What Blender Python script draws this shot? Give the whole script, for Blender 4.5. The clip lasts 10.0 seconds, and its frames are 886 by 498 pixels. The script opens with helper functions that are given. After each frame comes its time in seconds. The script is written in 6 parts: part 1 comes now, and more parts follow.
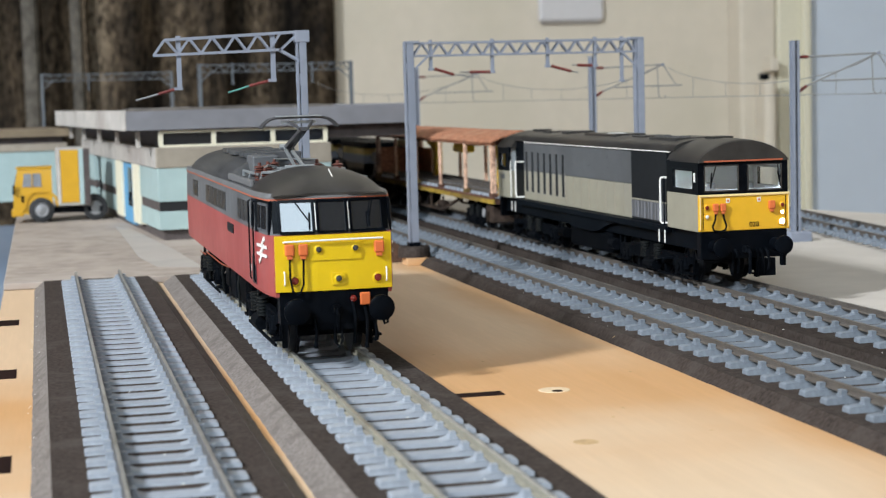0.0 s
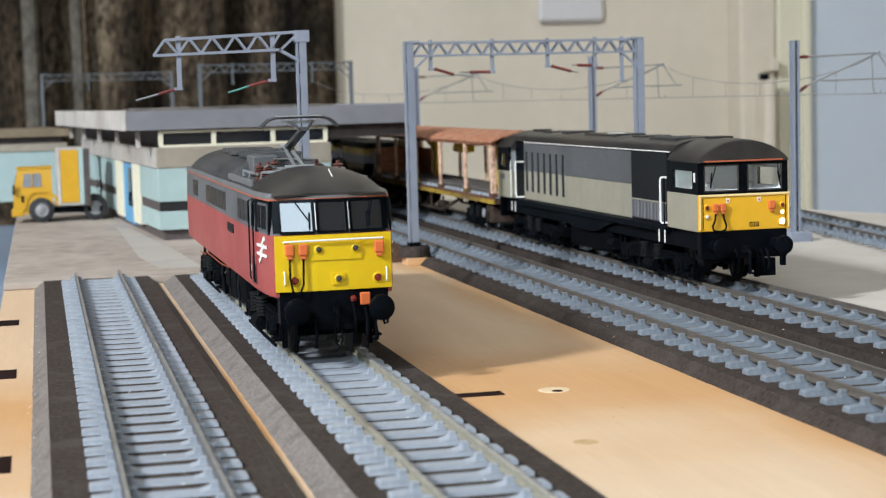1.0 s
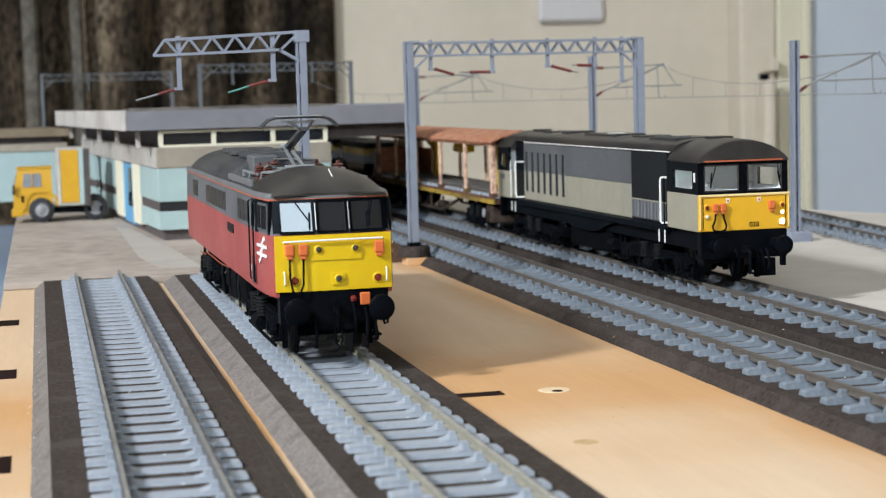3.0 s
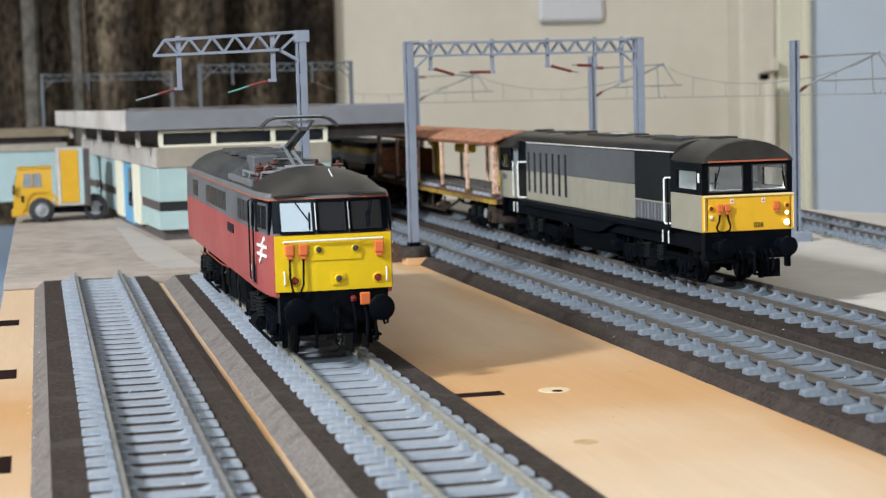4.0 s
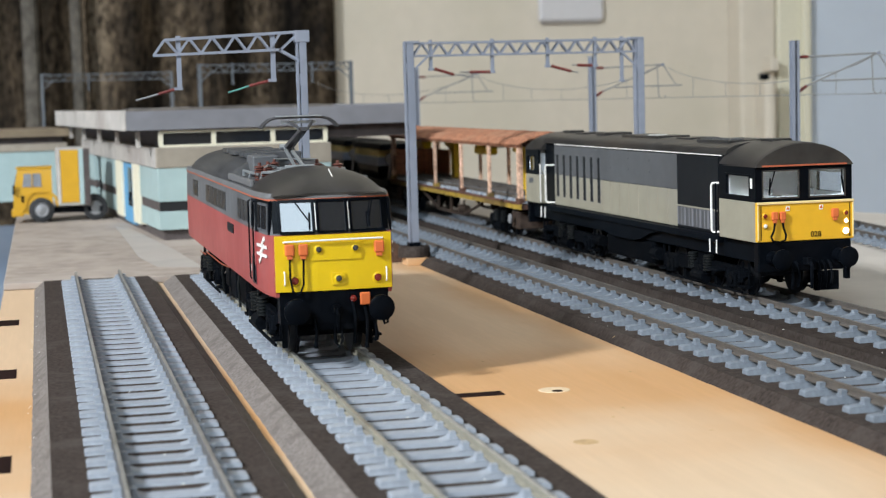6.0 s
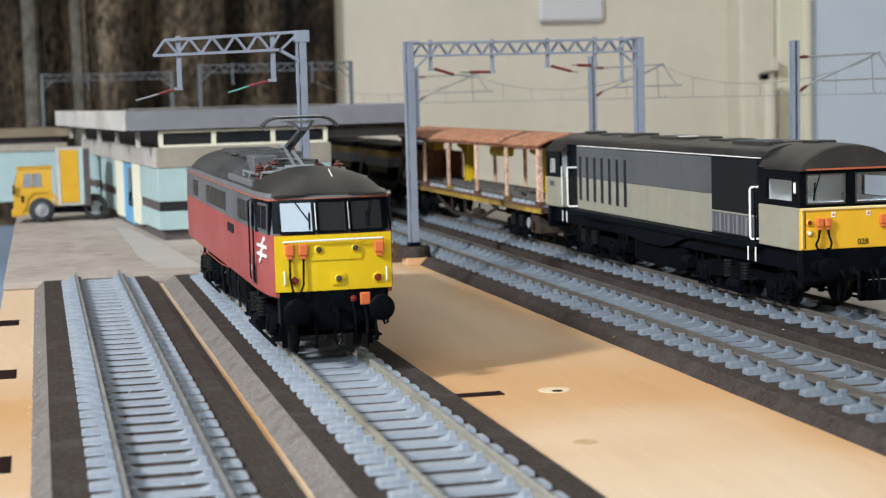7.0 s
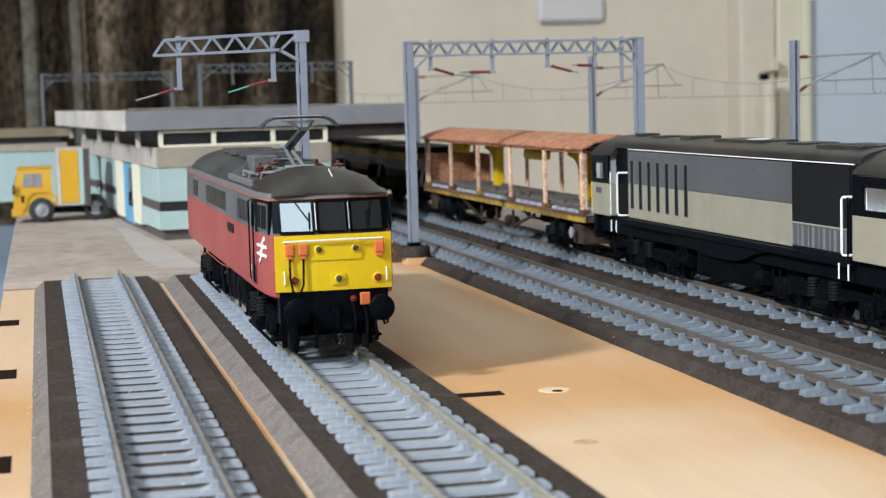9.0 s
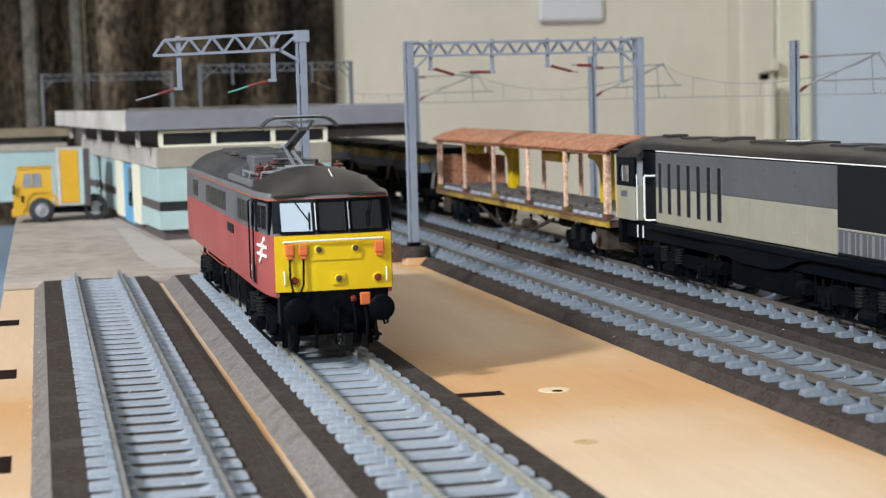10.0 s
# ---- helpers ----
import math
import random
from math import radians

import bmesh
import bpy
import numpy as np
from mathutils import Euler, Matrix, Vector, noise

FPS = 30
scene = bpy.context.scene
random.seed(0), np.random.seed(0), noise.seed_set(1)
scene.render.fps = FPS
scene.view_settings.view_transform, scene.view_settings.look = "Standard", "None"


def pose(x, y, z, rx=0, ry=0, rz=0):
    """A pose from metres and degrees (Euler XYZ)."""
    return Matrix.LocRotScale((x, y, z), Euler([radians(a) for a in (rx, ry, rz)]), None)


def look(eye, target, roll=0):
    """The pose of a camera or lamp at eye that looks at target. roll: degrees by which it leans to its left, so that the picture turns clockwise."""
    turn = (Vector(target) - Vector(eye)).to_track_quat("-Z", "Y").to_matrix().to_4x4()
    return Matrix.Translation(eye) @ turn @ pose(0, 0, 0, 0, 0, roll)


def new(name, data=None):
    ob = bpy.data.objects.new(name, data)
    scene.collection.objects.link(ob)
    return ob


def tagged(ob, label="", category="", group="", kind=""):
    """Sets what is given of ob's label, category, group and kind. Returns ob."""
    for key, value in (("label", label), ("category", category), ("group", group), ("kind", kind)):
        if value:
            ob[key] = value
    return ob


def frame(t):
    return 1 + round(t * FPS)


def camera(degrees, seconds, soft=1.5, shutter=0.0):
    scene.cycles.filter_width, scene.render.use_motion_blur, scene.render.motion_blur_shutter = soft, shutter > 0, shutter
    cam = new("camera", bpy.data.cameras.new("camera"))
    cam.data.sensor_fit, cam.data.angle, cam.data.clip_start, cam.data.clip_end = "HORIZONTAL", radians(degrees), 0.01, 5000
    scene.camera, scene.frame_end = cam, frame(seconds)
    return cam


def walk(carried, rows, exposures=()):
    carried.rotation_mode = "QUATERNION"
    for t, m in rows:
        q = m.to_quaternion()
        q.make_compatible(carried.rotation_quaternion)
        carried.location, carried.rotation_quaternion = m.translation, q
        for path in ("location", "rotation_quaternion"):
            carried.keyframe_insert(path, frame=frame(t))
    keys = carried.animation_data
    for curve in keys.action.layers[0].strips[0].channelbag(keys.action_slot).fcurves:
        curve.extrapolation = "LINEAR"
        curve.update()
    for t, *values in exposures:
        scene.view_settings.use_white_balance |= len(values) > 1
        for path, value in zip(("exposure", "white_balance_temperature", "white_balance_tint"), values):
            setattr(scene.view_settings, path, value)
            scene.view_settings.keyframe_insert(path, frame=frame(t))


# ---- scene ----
cam = camera(29.487, 10.0, soft=1.2)
EYE = (0.0, 0.0, 0.0672)
YAW, PITCH, ROLL = radians(13.36), radians(5.16), -1.56
AIM = (EYE[0] + math.sin(YAW) * math.cos(PITCH), EYE[1] + math.cos(YAW) * math.cos(PITCH), EYE[2] - math.sin(PITCH))
walk(cam, [(0.0, look(EYE, AIM, ROLL)), (10.0, look(EYE, AIM, ROLL))])
cam.data.dof.use_dof = True
cam.data.dof.focus_distance = 0.50
cam.data.dof.aperture_fstop = 40.0

# world, windows and exposure ------------------------------------------------
world = bpy.data.worlds.new("daylight")
scene.world = world
world.use_nodes = True
wn = world.node_tree
sky = wn.nodes.new("ShaderNodeTexSky")
sky.sky_type, sky.sun_disc, sky.sun_elevation, sky.sun_rotation = "NISHITA", False, radians(37), radians(242)
wn.links.new(sky.outputs[0], wn.nodes["Background"].inputs[0])
wn.nodes["Background"].inputs[1].default_value = 0.10


def window_light(name, eye, target, wide, high, watts, colour):
    data = bpy.data.lights.new(name, "AREA")
    data.shape, data.size, data.size_y, data.energy, data.color = "RECTANGLE", wide, high, watts, colour
    ob = new(name, data)
    ob.matrix_world = look(eye, target)
    return ob


window_light("window_light_west", (-1.96, -0.52, 1.46), (0.10, 0.45, 0.0), 0.26, 0.30, 128, (0.90, 0.955, 1.0))
window_light("window_light_south", (-1.12, -2.40, 1.60), (-0.2, 1.0, 0.1), 0.95, 0.95, 58, (0.72, 0.88, 1.0))
scene.view_settings.exposure = -0.2

# materials ------------------------------------------------------------------


def mat(name, colour, rough=0.6, metal=0.0, vary=0.12, grain=300.0, bump=0.0, second=None, stretch=(1, 1, 1), coat=0.0, patch=0.5, specular=0.5):
    """A node material with variation at two scales; sizes in cycles per metre. second: colour of worn or dirty patches."""
    m = bpy.data.materials.new(name)
    m.use_nodes = True
    nt = m.node_tree
    b = nt.nodes["Principled BSDF"]
    b.inputs["Roughness"].default_value, b.inputs["Metallic"].default_value = rough, metal
    b.inputs["Coat Weight"].default_value = coat
    b.inputs["Specular IOR Level"].default_value = specular
    tc = nt.nodes.new("ShaderNodeTexCoord")
    mp = nt.nodes.new("ShaderNodeMapping")
    mp.inputs["Scale"].default_value = stretch
    nt.links.new(tc.outputs["Object"], mp.inputs[0])
    info = nt.nodes.new("ShaderNodeObjectInfo")
    fine = nt.nodes.new("ShaderNodeTexNoise")
    fine.inputs["Scale"].default_value, fine.inputs["Detail"].default_value = grain, 6
    broad = nt.nodes.new("ShaderNodeTexNoise")
    broad.inputs["Scale"].default_value, broad.inputs["Detail"].default_value = grain * 0.12, 4
    for n in (fine, broad):
        nt.links.new(mp.outputs[0], n.inputs["Vector"])
    ramp = nt.nodes.new("ShaderNodeValToRGB")
    c = Vector(colour)
    lo, hi = c * (1 - vary), c * (1 + vary)
    ramp.color_ramp.elements[0].position, ramp.color_ramp.elements[1].position = 0.3, 0.7
    ramp.color_ramp.elements[0].color, ramp.color_ramp.elements[1].color = (*lo, 1), (*[min(1, v) for v in hi], 1)
    nt.links.new(fine.outputs[0], ramp.inputs[0])
    mix = nt.nodes.new("ShaderNodeMix")
    mix.data_type = "RGBA"
    edge = nt.nodes.new("ShaderNodeMapRange")
    edge.inputs[1].default_value, edge.inputs[2].default_value = patch, patch + 0.2
    edge.inputs[4].default_value = 0.8 if second else 0.5
    nt.links.new(broad.outputs[0], edge.inputs[0])
    nt.links.new(edge.outputs[0], mix.inputs[0])
    nt.links.new(ramp.outputs[0], mix.inputs[6])
    mix.inputs[7].default_value = (*(second or c * (1 - 0.7 * vary)), 1)
    hsv = nt.nodes.new("ShaderNodeHueSaturation")
    val = nt.nodes.new("ShaderNodeMapRange")
    val.inputs[3].default_value, val.inputs[4].default_value = 1 - vary * 0.5, 1 + vary * 0.5
    nt.links.new(info.outputs["Random"], val.inputs[0])
    nt.links.new(val.outputs[0], hsv.inputs["Value"])
    nt.links.new(mix.outputs[2], hsv.inputs["Color"])
    nt.links.new(hsv.outputs[0], b.inputs["Base Color"])
    rr = nt.nodes.new("ShaderNodeMapRange")
    rr.inputs[3].default_value, rr.inputs[4].default_value = max(0.02, rough - 0.1), min(1, rough + 0.12)
    nt.links.new(broad.outputs[0], rr.inputs[0])
    nt.links.new(rr.outputs[0], b.inputs["Roughness"])
    if bump:
        bp = nt.nodes.new("ShaderNodeBump")
        bp.inputs["Strength"].default_value, bp.inputs["Distance"].default_value = 0.6, bump
        nt.links.new(fine.outputs[0], bp.inputs["Height"])
        nt.links.new(bp.outputs[0], b.inputs["Normal"])
    return m


def glass(name, tint, rough=0.03):
    m = bpy.data.materials.new(name)
    m.use_nodes = True
    b = m.node_tree.nodes["Principled BSDF"]
    b.inputs["Base Color"].default_value = (*tint, 1)
    b.inputs["Transmission Weight"].default_value, b.inputs["Roughness"].default_value, b.inputs["IOR"].default_value = 1.0, rough, 1.45
    return m


def glow(name, colour, strength):
    m = bpy.data.materials.new(name)
    m.use_nodes = True
    b = m.node_tree.nodes["Principled BSDF"]
    b.inputs["Emission Color"].default_value, b.inputs["Emission Strength"].default_value = (*colour, 1), strength
    return m


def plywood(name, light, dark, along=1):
    """Birch ply: long soft grain, an orange-brown band and margin."""
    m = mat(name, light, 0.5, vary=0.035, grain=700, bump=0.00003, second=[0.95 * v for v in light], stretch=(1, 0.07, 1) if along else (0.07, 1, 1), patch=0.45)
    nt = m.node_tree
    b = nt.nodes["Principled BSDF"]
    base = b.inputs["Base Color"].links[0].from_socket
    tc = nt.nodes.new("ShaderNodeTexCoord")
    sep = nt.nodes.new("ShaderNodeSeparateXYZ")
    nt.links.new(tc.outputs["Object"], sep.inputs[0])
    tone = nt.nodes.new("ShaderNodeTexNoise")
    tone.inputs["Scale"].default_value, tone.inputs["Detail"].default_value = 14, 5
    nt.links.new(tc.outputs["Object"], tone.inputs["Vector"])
    # a broad orange-brown band beyond the pale near end, fading further on
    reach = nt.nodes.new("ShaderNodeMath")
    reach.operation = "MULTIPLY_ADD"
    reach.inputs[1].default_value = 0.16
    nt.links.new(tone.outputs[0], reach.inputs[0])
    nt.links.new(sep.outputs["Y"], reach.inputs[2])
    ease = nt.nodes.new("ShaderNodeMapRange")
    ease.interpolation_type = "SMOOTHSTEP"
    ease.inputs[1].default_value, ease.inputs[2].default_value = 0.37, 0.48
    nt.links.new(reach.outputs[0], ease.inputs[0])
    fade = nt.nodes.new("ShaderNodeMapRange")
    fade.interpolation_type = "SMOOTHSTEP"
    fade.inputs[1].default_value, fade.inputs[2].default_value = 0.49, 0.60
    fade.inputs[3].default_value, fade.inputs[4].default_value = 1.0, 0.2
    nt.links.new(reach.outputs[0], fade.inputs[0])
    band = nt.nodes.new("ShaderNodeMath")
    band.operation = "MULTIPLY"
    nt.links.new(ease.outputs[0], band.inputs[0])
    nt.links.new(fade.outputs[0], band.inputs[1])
    # orange-brown margin along the main line's bed
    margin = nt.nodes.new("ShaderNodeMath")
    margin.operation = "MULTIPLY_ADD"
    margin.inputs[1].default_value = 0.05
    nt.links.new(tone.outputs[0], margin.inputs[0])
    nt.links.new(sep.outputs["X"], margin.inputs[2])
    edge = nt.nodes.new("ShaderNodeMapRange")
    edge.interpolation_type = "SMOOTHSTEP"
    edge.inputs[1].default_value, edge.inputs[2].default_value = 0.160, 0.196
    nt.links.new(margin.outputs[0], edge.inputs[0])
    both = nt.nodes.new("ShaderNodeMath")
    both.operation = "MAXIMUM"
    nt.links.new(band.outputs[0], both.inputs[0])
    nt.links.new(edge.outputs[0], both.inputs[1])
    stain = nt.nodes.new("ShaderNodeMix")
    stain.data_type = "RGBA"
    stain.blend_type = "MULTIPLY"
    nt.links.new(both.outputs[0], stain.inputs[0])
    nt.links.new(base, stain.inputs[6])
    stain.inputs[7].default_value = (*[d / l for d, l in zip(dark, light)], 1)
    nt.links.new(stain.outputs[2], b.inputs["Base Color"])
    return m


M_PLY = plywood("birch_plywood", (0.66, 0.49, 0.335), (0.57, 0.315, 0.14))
M_PLY_GREY = mat("road_card", (0.285, 0.238, 0.205), 0.8, vary=0.24, grain=110, bump=0.0001, second=(0.37, 0.315, 0.28), patch=0.47)
M_TAN = mat("tan_roof_card", (0.19, 0.145, 0.095), 0.85, vary=0.2, grain=90, second=(0.13, 0.095, 0.06))
M_SHEET = mat("pale_sheet_card", (0.50, 0.46, 0.42), 0.7, vary=0.06, grain=60, second=(0.44, 0.40, 0.36))
# opaque grey pane: the window's pale reflection is painted into it
M_PANE = mat("hazy_pane", (0.20, 0.21, 0.23), 0.12, vary=0.2, grain=300)
# paler forecourt colour for the wedge of light
M_LIT_PATCH = mat("pale_card", (0.37, 0.335, 0.31), 0.8, vary=0.08, grain=60, second=(0.38, 0.33, 0.30))
M_BURNT = mat("burnt_slot", (0.014, 0.006, 0.005), 0.9, vary=0.3, specular=0.1)
M_KNOT = mat("wood_knot", (0.50, 0.33, 0.17), 0.6, vary=0.2, grain=500)
M_PLUG = mat("wood_plug", (0.72, 0.55, 0.36), 0.6, vary=0.1, grain=500)
M_CORK = mat("dark_trackbed", (0.043, 0.034, 0.030), 0.95, vary=0.4, grain=900, bump=0.0004, second=(0.062, 0.052, 0.047), specular=0.05)
M_CORK_EDGE = mat("grey_trackbed_shoulder", (0.16, 0.14, 0.13), 0.95, vary=0.35, grain=1300, bump=0.0005, second=(0.11, 0.095, 0.085), specular=0.2)
M_SLEEPER = mat("grey_plastic_sleeper", (0.305, 0.335, 0.385), 0.5, vary=0.12, grain=600, bump=0.00005, second=(0.245, 0.27, 0.315))
M_RAIL_TOP = mat("nickel_rail", (0.46, 0.45, 0.43), 0.36, metal=0.6, vary=0.12, grain=400, second=(0.25, 0.235, 0.21))
M_RAIL_SIDE = mat("painted_rail_web", (0.25, 0.235, 0.19), 0.6, vary=0.15, grain=400, second=(0.19, 0.17, 0.14))
M_RAIL_GREY = mat("grey_rail_web", (0.13, 0.132, 0.138), 0.5, metal=0.3, vary=0.15, grain=400, second=(0.13, 0.125, 0.12))
M_RAIL_BROWN = mat("brown_rail_web", (0.080, 0.069, 0.060), 0.6, vary=0.2, grain=400, second=(0.08, 0.068, 0.058))
M_RED = mat("faded_red_paint", (0.34, 0.066, 0.058), 0.42, vary=0.08, grain=250, second=(0.29, 0.055, 0.05))
M_REDCAB = mat("bright_red_paint", (0.36, 0.03, 0.03), 0.35, vary=0.06, grain=250)
M_YELLOW = mat("warning_yellow_paint", (0.66, 0.44, 0.005), 0.32, vary=0.05, grain=250, second=(0.60, 0.39, 0.005))
M_YELLOW58 = mat("deep_yellow_paint", (0.74, 0.40, 0.02), 0.32, vary=0.04, grain=250, second=(0.68, 0.36, 0.02))
M_GREY_BODY = mat("executive_grey_paint", (0.108, 0.112, 0.12), 0.42, vary=0.12, grain=250, second=(0.065, 0.066, 0.072))
M_ROOF = mat("weathered_roof_grey", (0.025, 0.0235, 0.023), 0.38, vary=0.35, grain=200, second=(0.044, 0.035, 0.028), stretch=(1, 0.5, 1))
# roof grey lifted towards blue: its sheen is painted into the base colour
M_ROOF_SHEEN = mat("dusty_blue_grey_roof", (0.046, 0.048, 0.053), 0.40, vary=0.35, grain=220, second=(0.070, 0.068, 0.066), stretch=(1, 0.4, 1))
# lighter grey: light caught by the roof edge is put into the colour
M_ROOF_LIT = mat("roof_rim_grey", (0.13, 0.13, 0.135), 0.45, vary=0.12, grain=200)
M_BLACK = mat("satin_black", (0.0028, 0.0038, 0.0058), 0.30, vary=0.3, grain=500, specular=0.04)
M_UNDER = mat("weathered_black_frame", (0.0032, 0.0040, 0.0056), 0.42, vary=0.5, grain=900, second=(0.0065, 0.007, 0.008), specular=0.012)
M_SOLE = mat("blue_black_frame_paint", (0.0030, 0.0044, 0.0068), 0.32, vary=0.25, grain=300, specular=0.015)
M_WHEEL = mat("dark_wheel_steel", (0.035, 0.039, 0.047), 0.36, metal=0.8, vary=0.3, grain=400, second=(0.02, 0.02, 0.023))
M_SPRING = mat("dull_spring_steel", (0.011, 0.013, 0.014), 0.4, metal=0.5, vary=0.2)
M_COPPER = mat("copper_pipe_paint", (0.30, 0.07, 0.035), 0.45, vary=0.2)
M_RIM58 = mat("pale_yellow_rim", (0.80, 0.60, 0.27), 0.4, vary=0.04)
# white plastic dulled to grey lilac: shade on the plate is in the colour
M_PLATE_SHADED = mat("lilac_white_plastic", (0.60, 0.585, 0.60), 0.4, vary=0.03)
M_TRIM = mat("orange_trim_line", (0.42, 0.10, 0.045), 0.5, vary=0.1)
M_WHITE = mat("white_trim", (0.78, 0.76, 0.72), 0.45, vary=0.05)
M_ORANGE = mat("orange_plastic", (0.60, 0.135, 0.035), 0.45, vary=0.08)
M_LENS_RED = mat("red_lens", (0.16, 0.015, 0.01), 0.2, vary=0.1, coat=0.5)
M_LENS_GREY = mat("grey_lens", (0.065, 0.062, 0.06), 0.25, vary=0.1, metal=0.3)
M_LAMP_ON = glow("headlamp_glow", (1.0, 0.97, 0.93), 7)
M_PAN = mat("pantograph_grey", (0.32, 0.34, 0.36), 0.35, metal=0.5, vary=0.1)
M_PAN_DARK = mat("pantograph_carbon", (0.06, 0.06, 0.065), 0.4, metal=0.3, vary=0.1)
M_INSUL = mat("brown_insulator", (0.11, 0.036, 0.027), 0.35, vary=0.2)
M_STONE_GREY = mat("stone_grey_paint", (0.275, 0.256, 0.20), 0.42, vary=0.07, grain=150, second=(0.245, 0.232, 0.195))
M_MID_GREY = mat("mid_grey_paint", (0.080, 0.084, 0.092), 0.38, vary=0.1, grain=200, second=(0.066, 0.069, 0.075))
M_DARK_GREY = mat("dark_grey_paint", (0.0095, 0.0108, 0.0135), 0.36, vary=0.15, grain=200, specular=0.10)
M_MAST = mat("mast_blue_grey_paint", (0.215, 0.235, 0.29), 0.5, vary=0.08, grain=200, second=(0.19, 0.21, 0.26))
# darker copy of the mast paint: shade on the far gantries put into colour
M_MAST_SHADED = mat("dull_grey_plastic", (0.115, 0.128, 0.145), 0.6, vary=0.12, grain=200, second=(0.065, 0.072, 0.085))
M_INS_RED = mat("oxblood_insulator", (0.16, 0.025, 0.022), 0.45, vary=0.2, grain=900)
M_GREEN = mat("green_rod", (0.10, 0.28, 0.24), 0.5, vary=0.1)
M_WIRE = mat("contact_wire", (0.24, 0.24, 0.24), 0.5, metal=0.3, vary=0.1)
M_RUST = mat("rusty_steel", (0.27, 0.112, 0.06), 0.85, vary=0.5, grain=500, bump=0.0003, second=(0.33, 0.175, 0.105), patch=0.5)
M_RUST_DARK = mat("dark_rusty_steel", (0.085, 0.038, 0.025), 0.9, vary=0.4, grain=260, bump=0.0003, second=(0.18, 0.085, 0.05))
M_FLAKE = mat("flaking_rusty_paint", (0.60, 0.38, 0.27), 0.85, vary=0.45, grain=900, bump=0.0003, second=(0.085, 0.03, 0.02), patch=0.49)
M_DIRT = mat("brake_dust_brown", (0.040, 0.027, 0.021), 0.9, vary=0.4, grain=400, second=(0.07, 0.045, 0.032), specular=0.2)
# darker sleeper copy: the light's fall-off towards the right is in this colour
M_SLEEPER_DIM = mat("dusty_grey_sleeper", (0.175, 0.20, 0.235), 0.6, vary=0.16, grain=600, bump=0.00005, second=(0.13, 0.15, 0.178), specular=0.25)
M_RAIL_HEAD_BROWN = mat("brown_rail_head", (0.12, 0.105, 0.095), 0.42, metal=0.4, vary=0.15, grain=300, second=(0.11, 0.095, 0.08))
M_YELLOW_DIRTY = mat("dirty_yellow_paint", (0.34, 0.22, 0.03), 0.7, vary=0.35, grain=200, second=(0.10, 0.06, 0.025), patch=0.42)
# yellow raised to make up for light missing beside the station
M_BAND = mat("faded_yellow_band", (0.56, 0.42, 0.16), 0.7, vary=0.25, grain=200, second=(0.26, 0.19, 0.07))
M_EARTH = mat("brown_scenic_earth", (0.11, 0.062, 0.042), 0.95, vary=0.4, grain=500, bump=0.0006, second=(0.065, 0.04, 0.03), specular=0.1)
M_AQUA = mat("pale_aqua_panel", (0.33, 0.43, 0.43), 0.6, vary=0.06, grain=100, second=(0.29, 0.385, 0.385))
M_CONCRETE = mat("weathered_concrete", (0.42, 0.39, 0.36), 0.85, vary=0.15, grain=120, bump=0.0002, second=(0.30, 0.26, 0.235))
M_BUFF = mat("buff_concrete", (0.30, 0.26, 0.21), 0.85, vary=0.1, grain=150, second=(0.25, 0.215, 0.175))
M_FASCIA = mat("grey_fascia", (0.19, 0.19, 0.21), 0.7, vary=0.08, grain=120, second=(0.16, 0.16, 0.175))
M_FELT = mat("roof_felt", (0.13, 0.115, 0.105), 0.9, vary=0.3, grain=150, second=(0.085, 0.075, 0.07))
M_CREAM = mat("cream_joinery", (0.70, 0.66, 0.52), 0.55, vary=0.05, grain=200)
M_BLUEDOOR = mat("blue_door", (0.10, 0.32, 0.55), 0.5, vary=0.05, grain=200)
# colour of the dark plinth, also painted where recesses lie in shade
M_PLINTH_SHADE = mat("dark_plinth", (0.075, 0.06, 0.058), 0.9, vary=0.2, grain=200)
M_DARKBAND = mat("black_band", (0.012, 0.013, 0.016), 0.4, vary=0.2)
M_LORRY = mat("lorry_yellow", (0.54, 0.29, 0.012), 0.4, vary=0.05, grain=200)
M_TYRE = mat("tyre_rubber", (0.02, 0.02, 0.022), 0.8, vary=0.2)
M_HUB = mat("hub_grey", (0.24, 0.24, 0.25), 0.5, vary=0.1)
M_WALL = mat("cream_wall_paint", (0.64, 0.575, 0.48), 0.8, vary=0.03, grain=40, bump=0.0002, second=(0.575, 0.525, 0.425))
M_WHITEDOOR = mat("white_door_paint", (0.53, 0.59, 0.68), 0.5, vary=0.02, grain=20)
M_PLASTIC = mat("white_plastic", (0.75, 0.74, 0.72), 0.4, vary=0.03)
M_CEIL = mat("ceiling_paint", (0.78, 0.77, 0.74), 0.9, vary=0.02, grain=20)
M_FLOOR = mat("carpet", (0.16, 0.12, 0.10), 0.95, vary=0.2, grain=300)


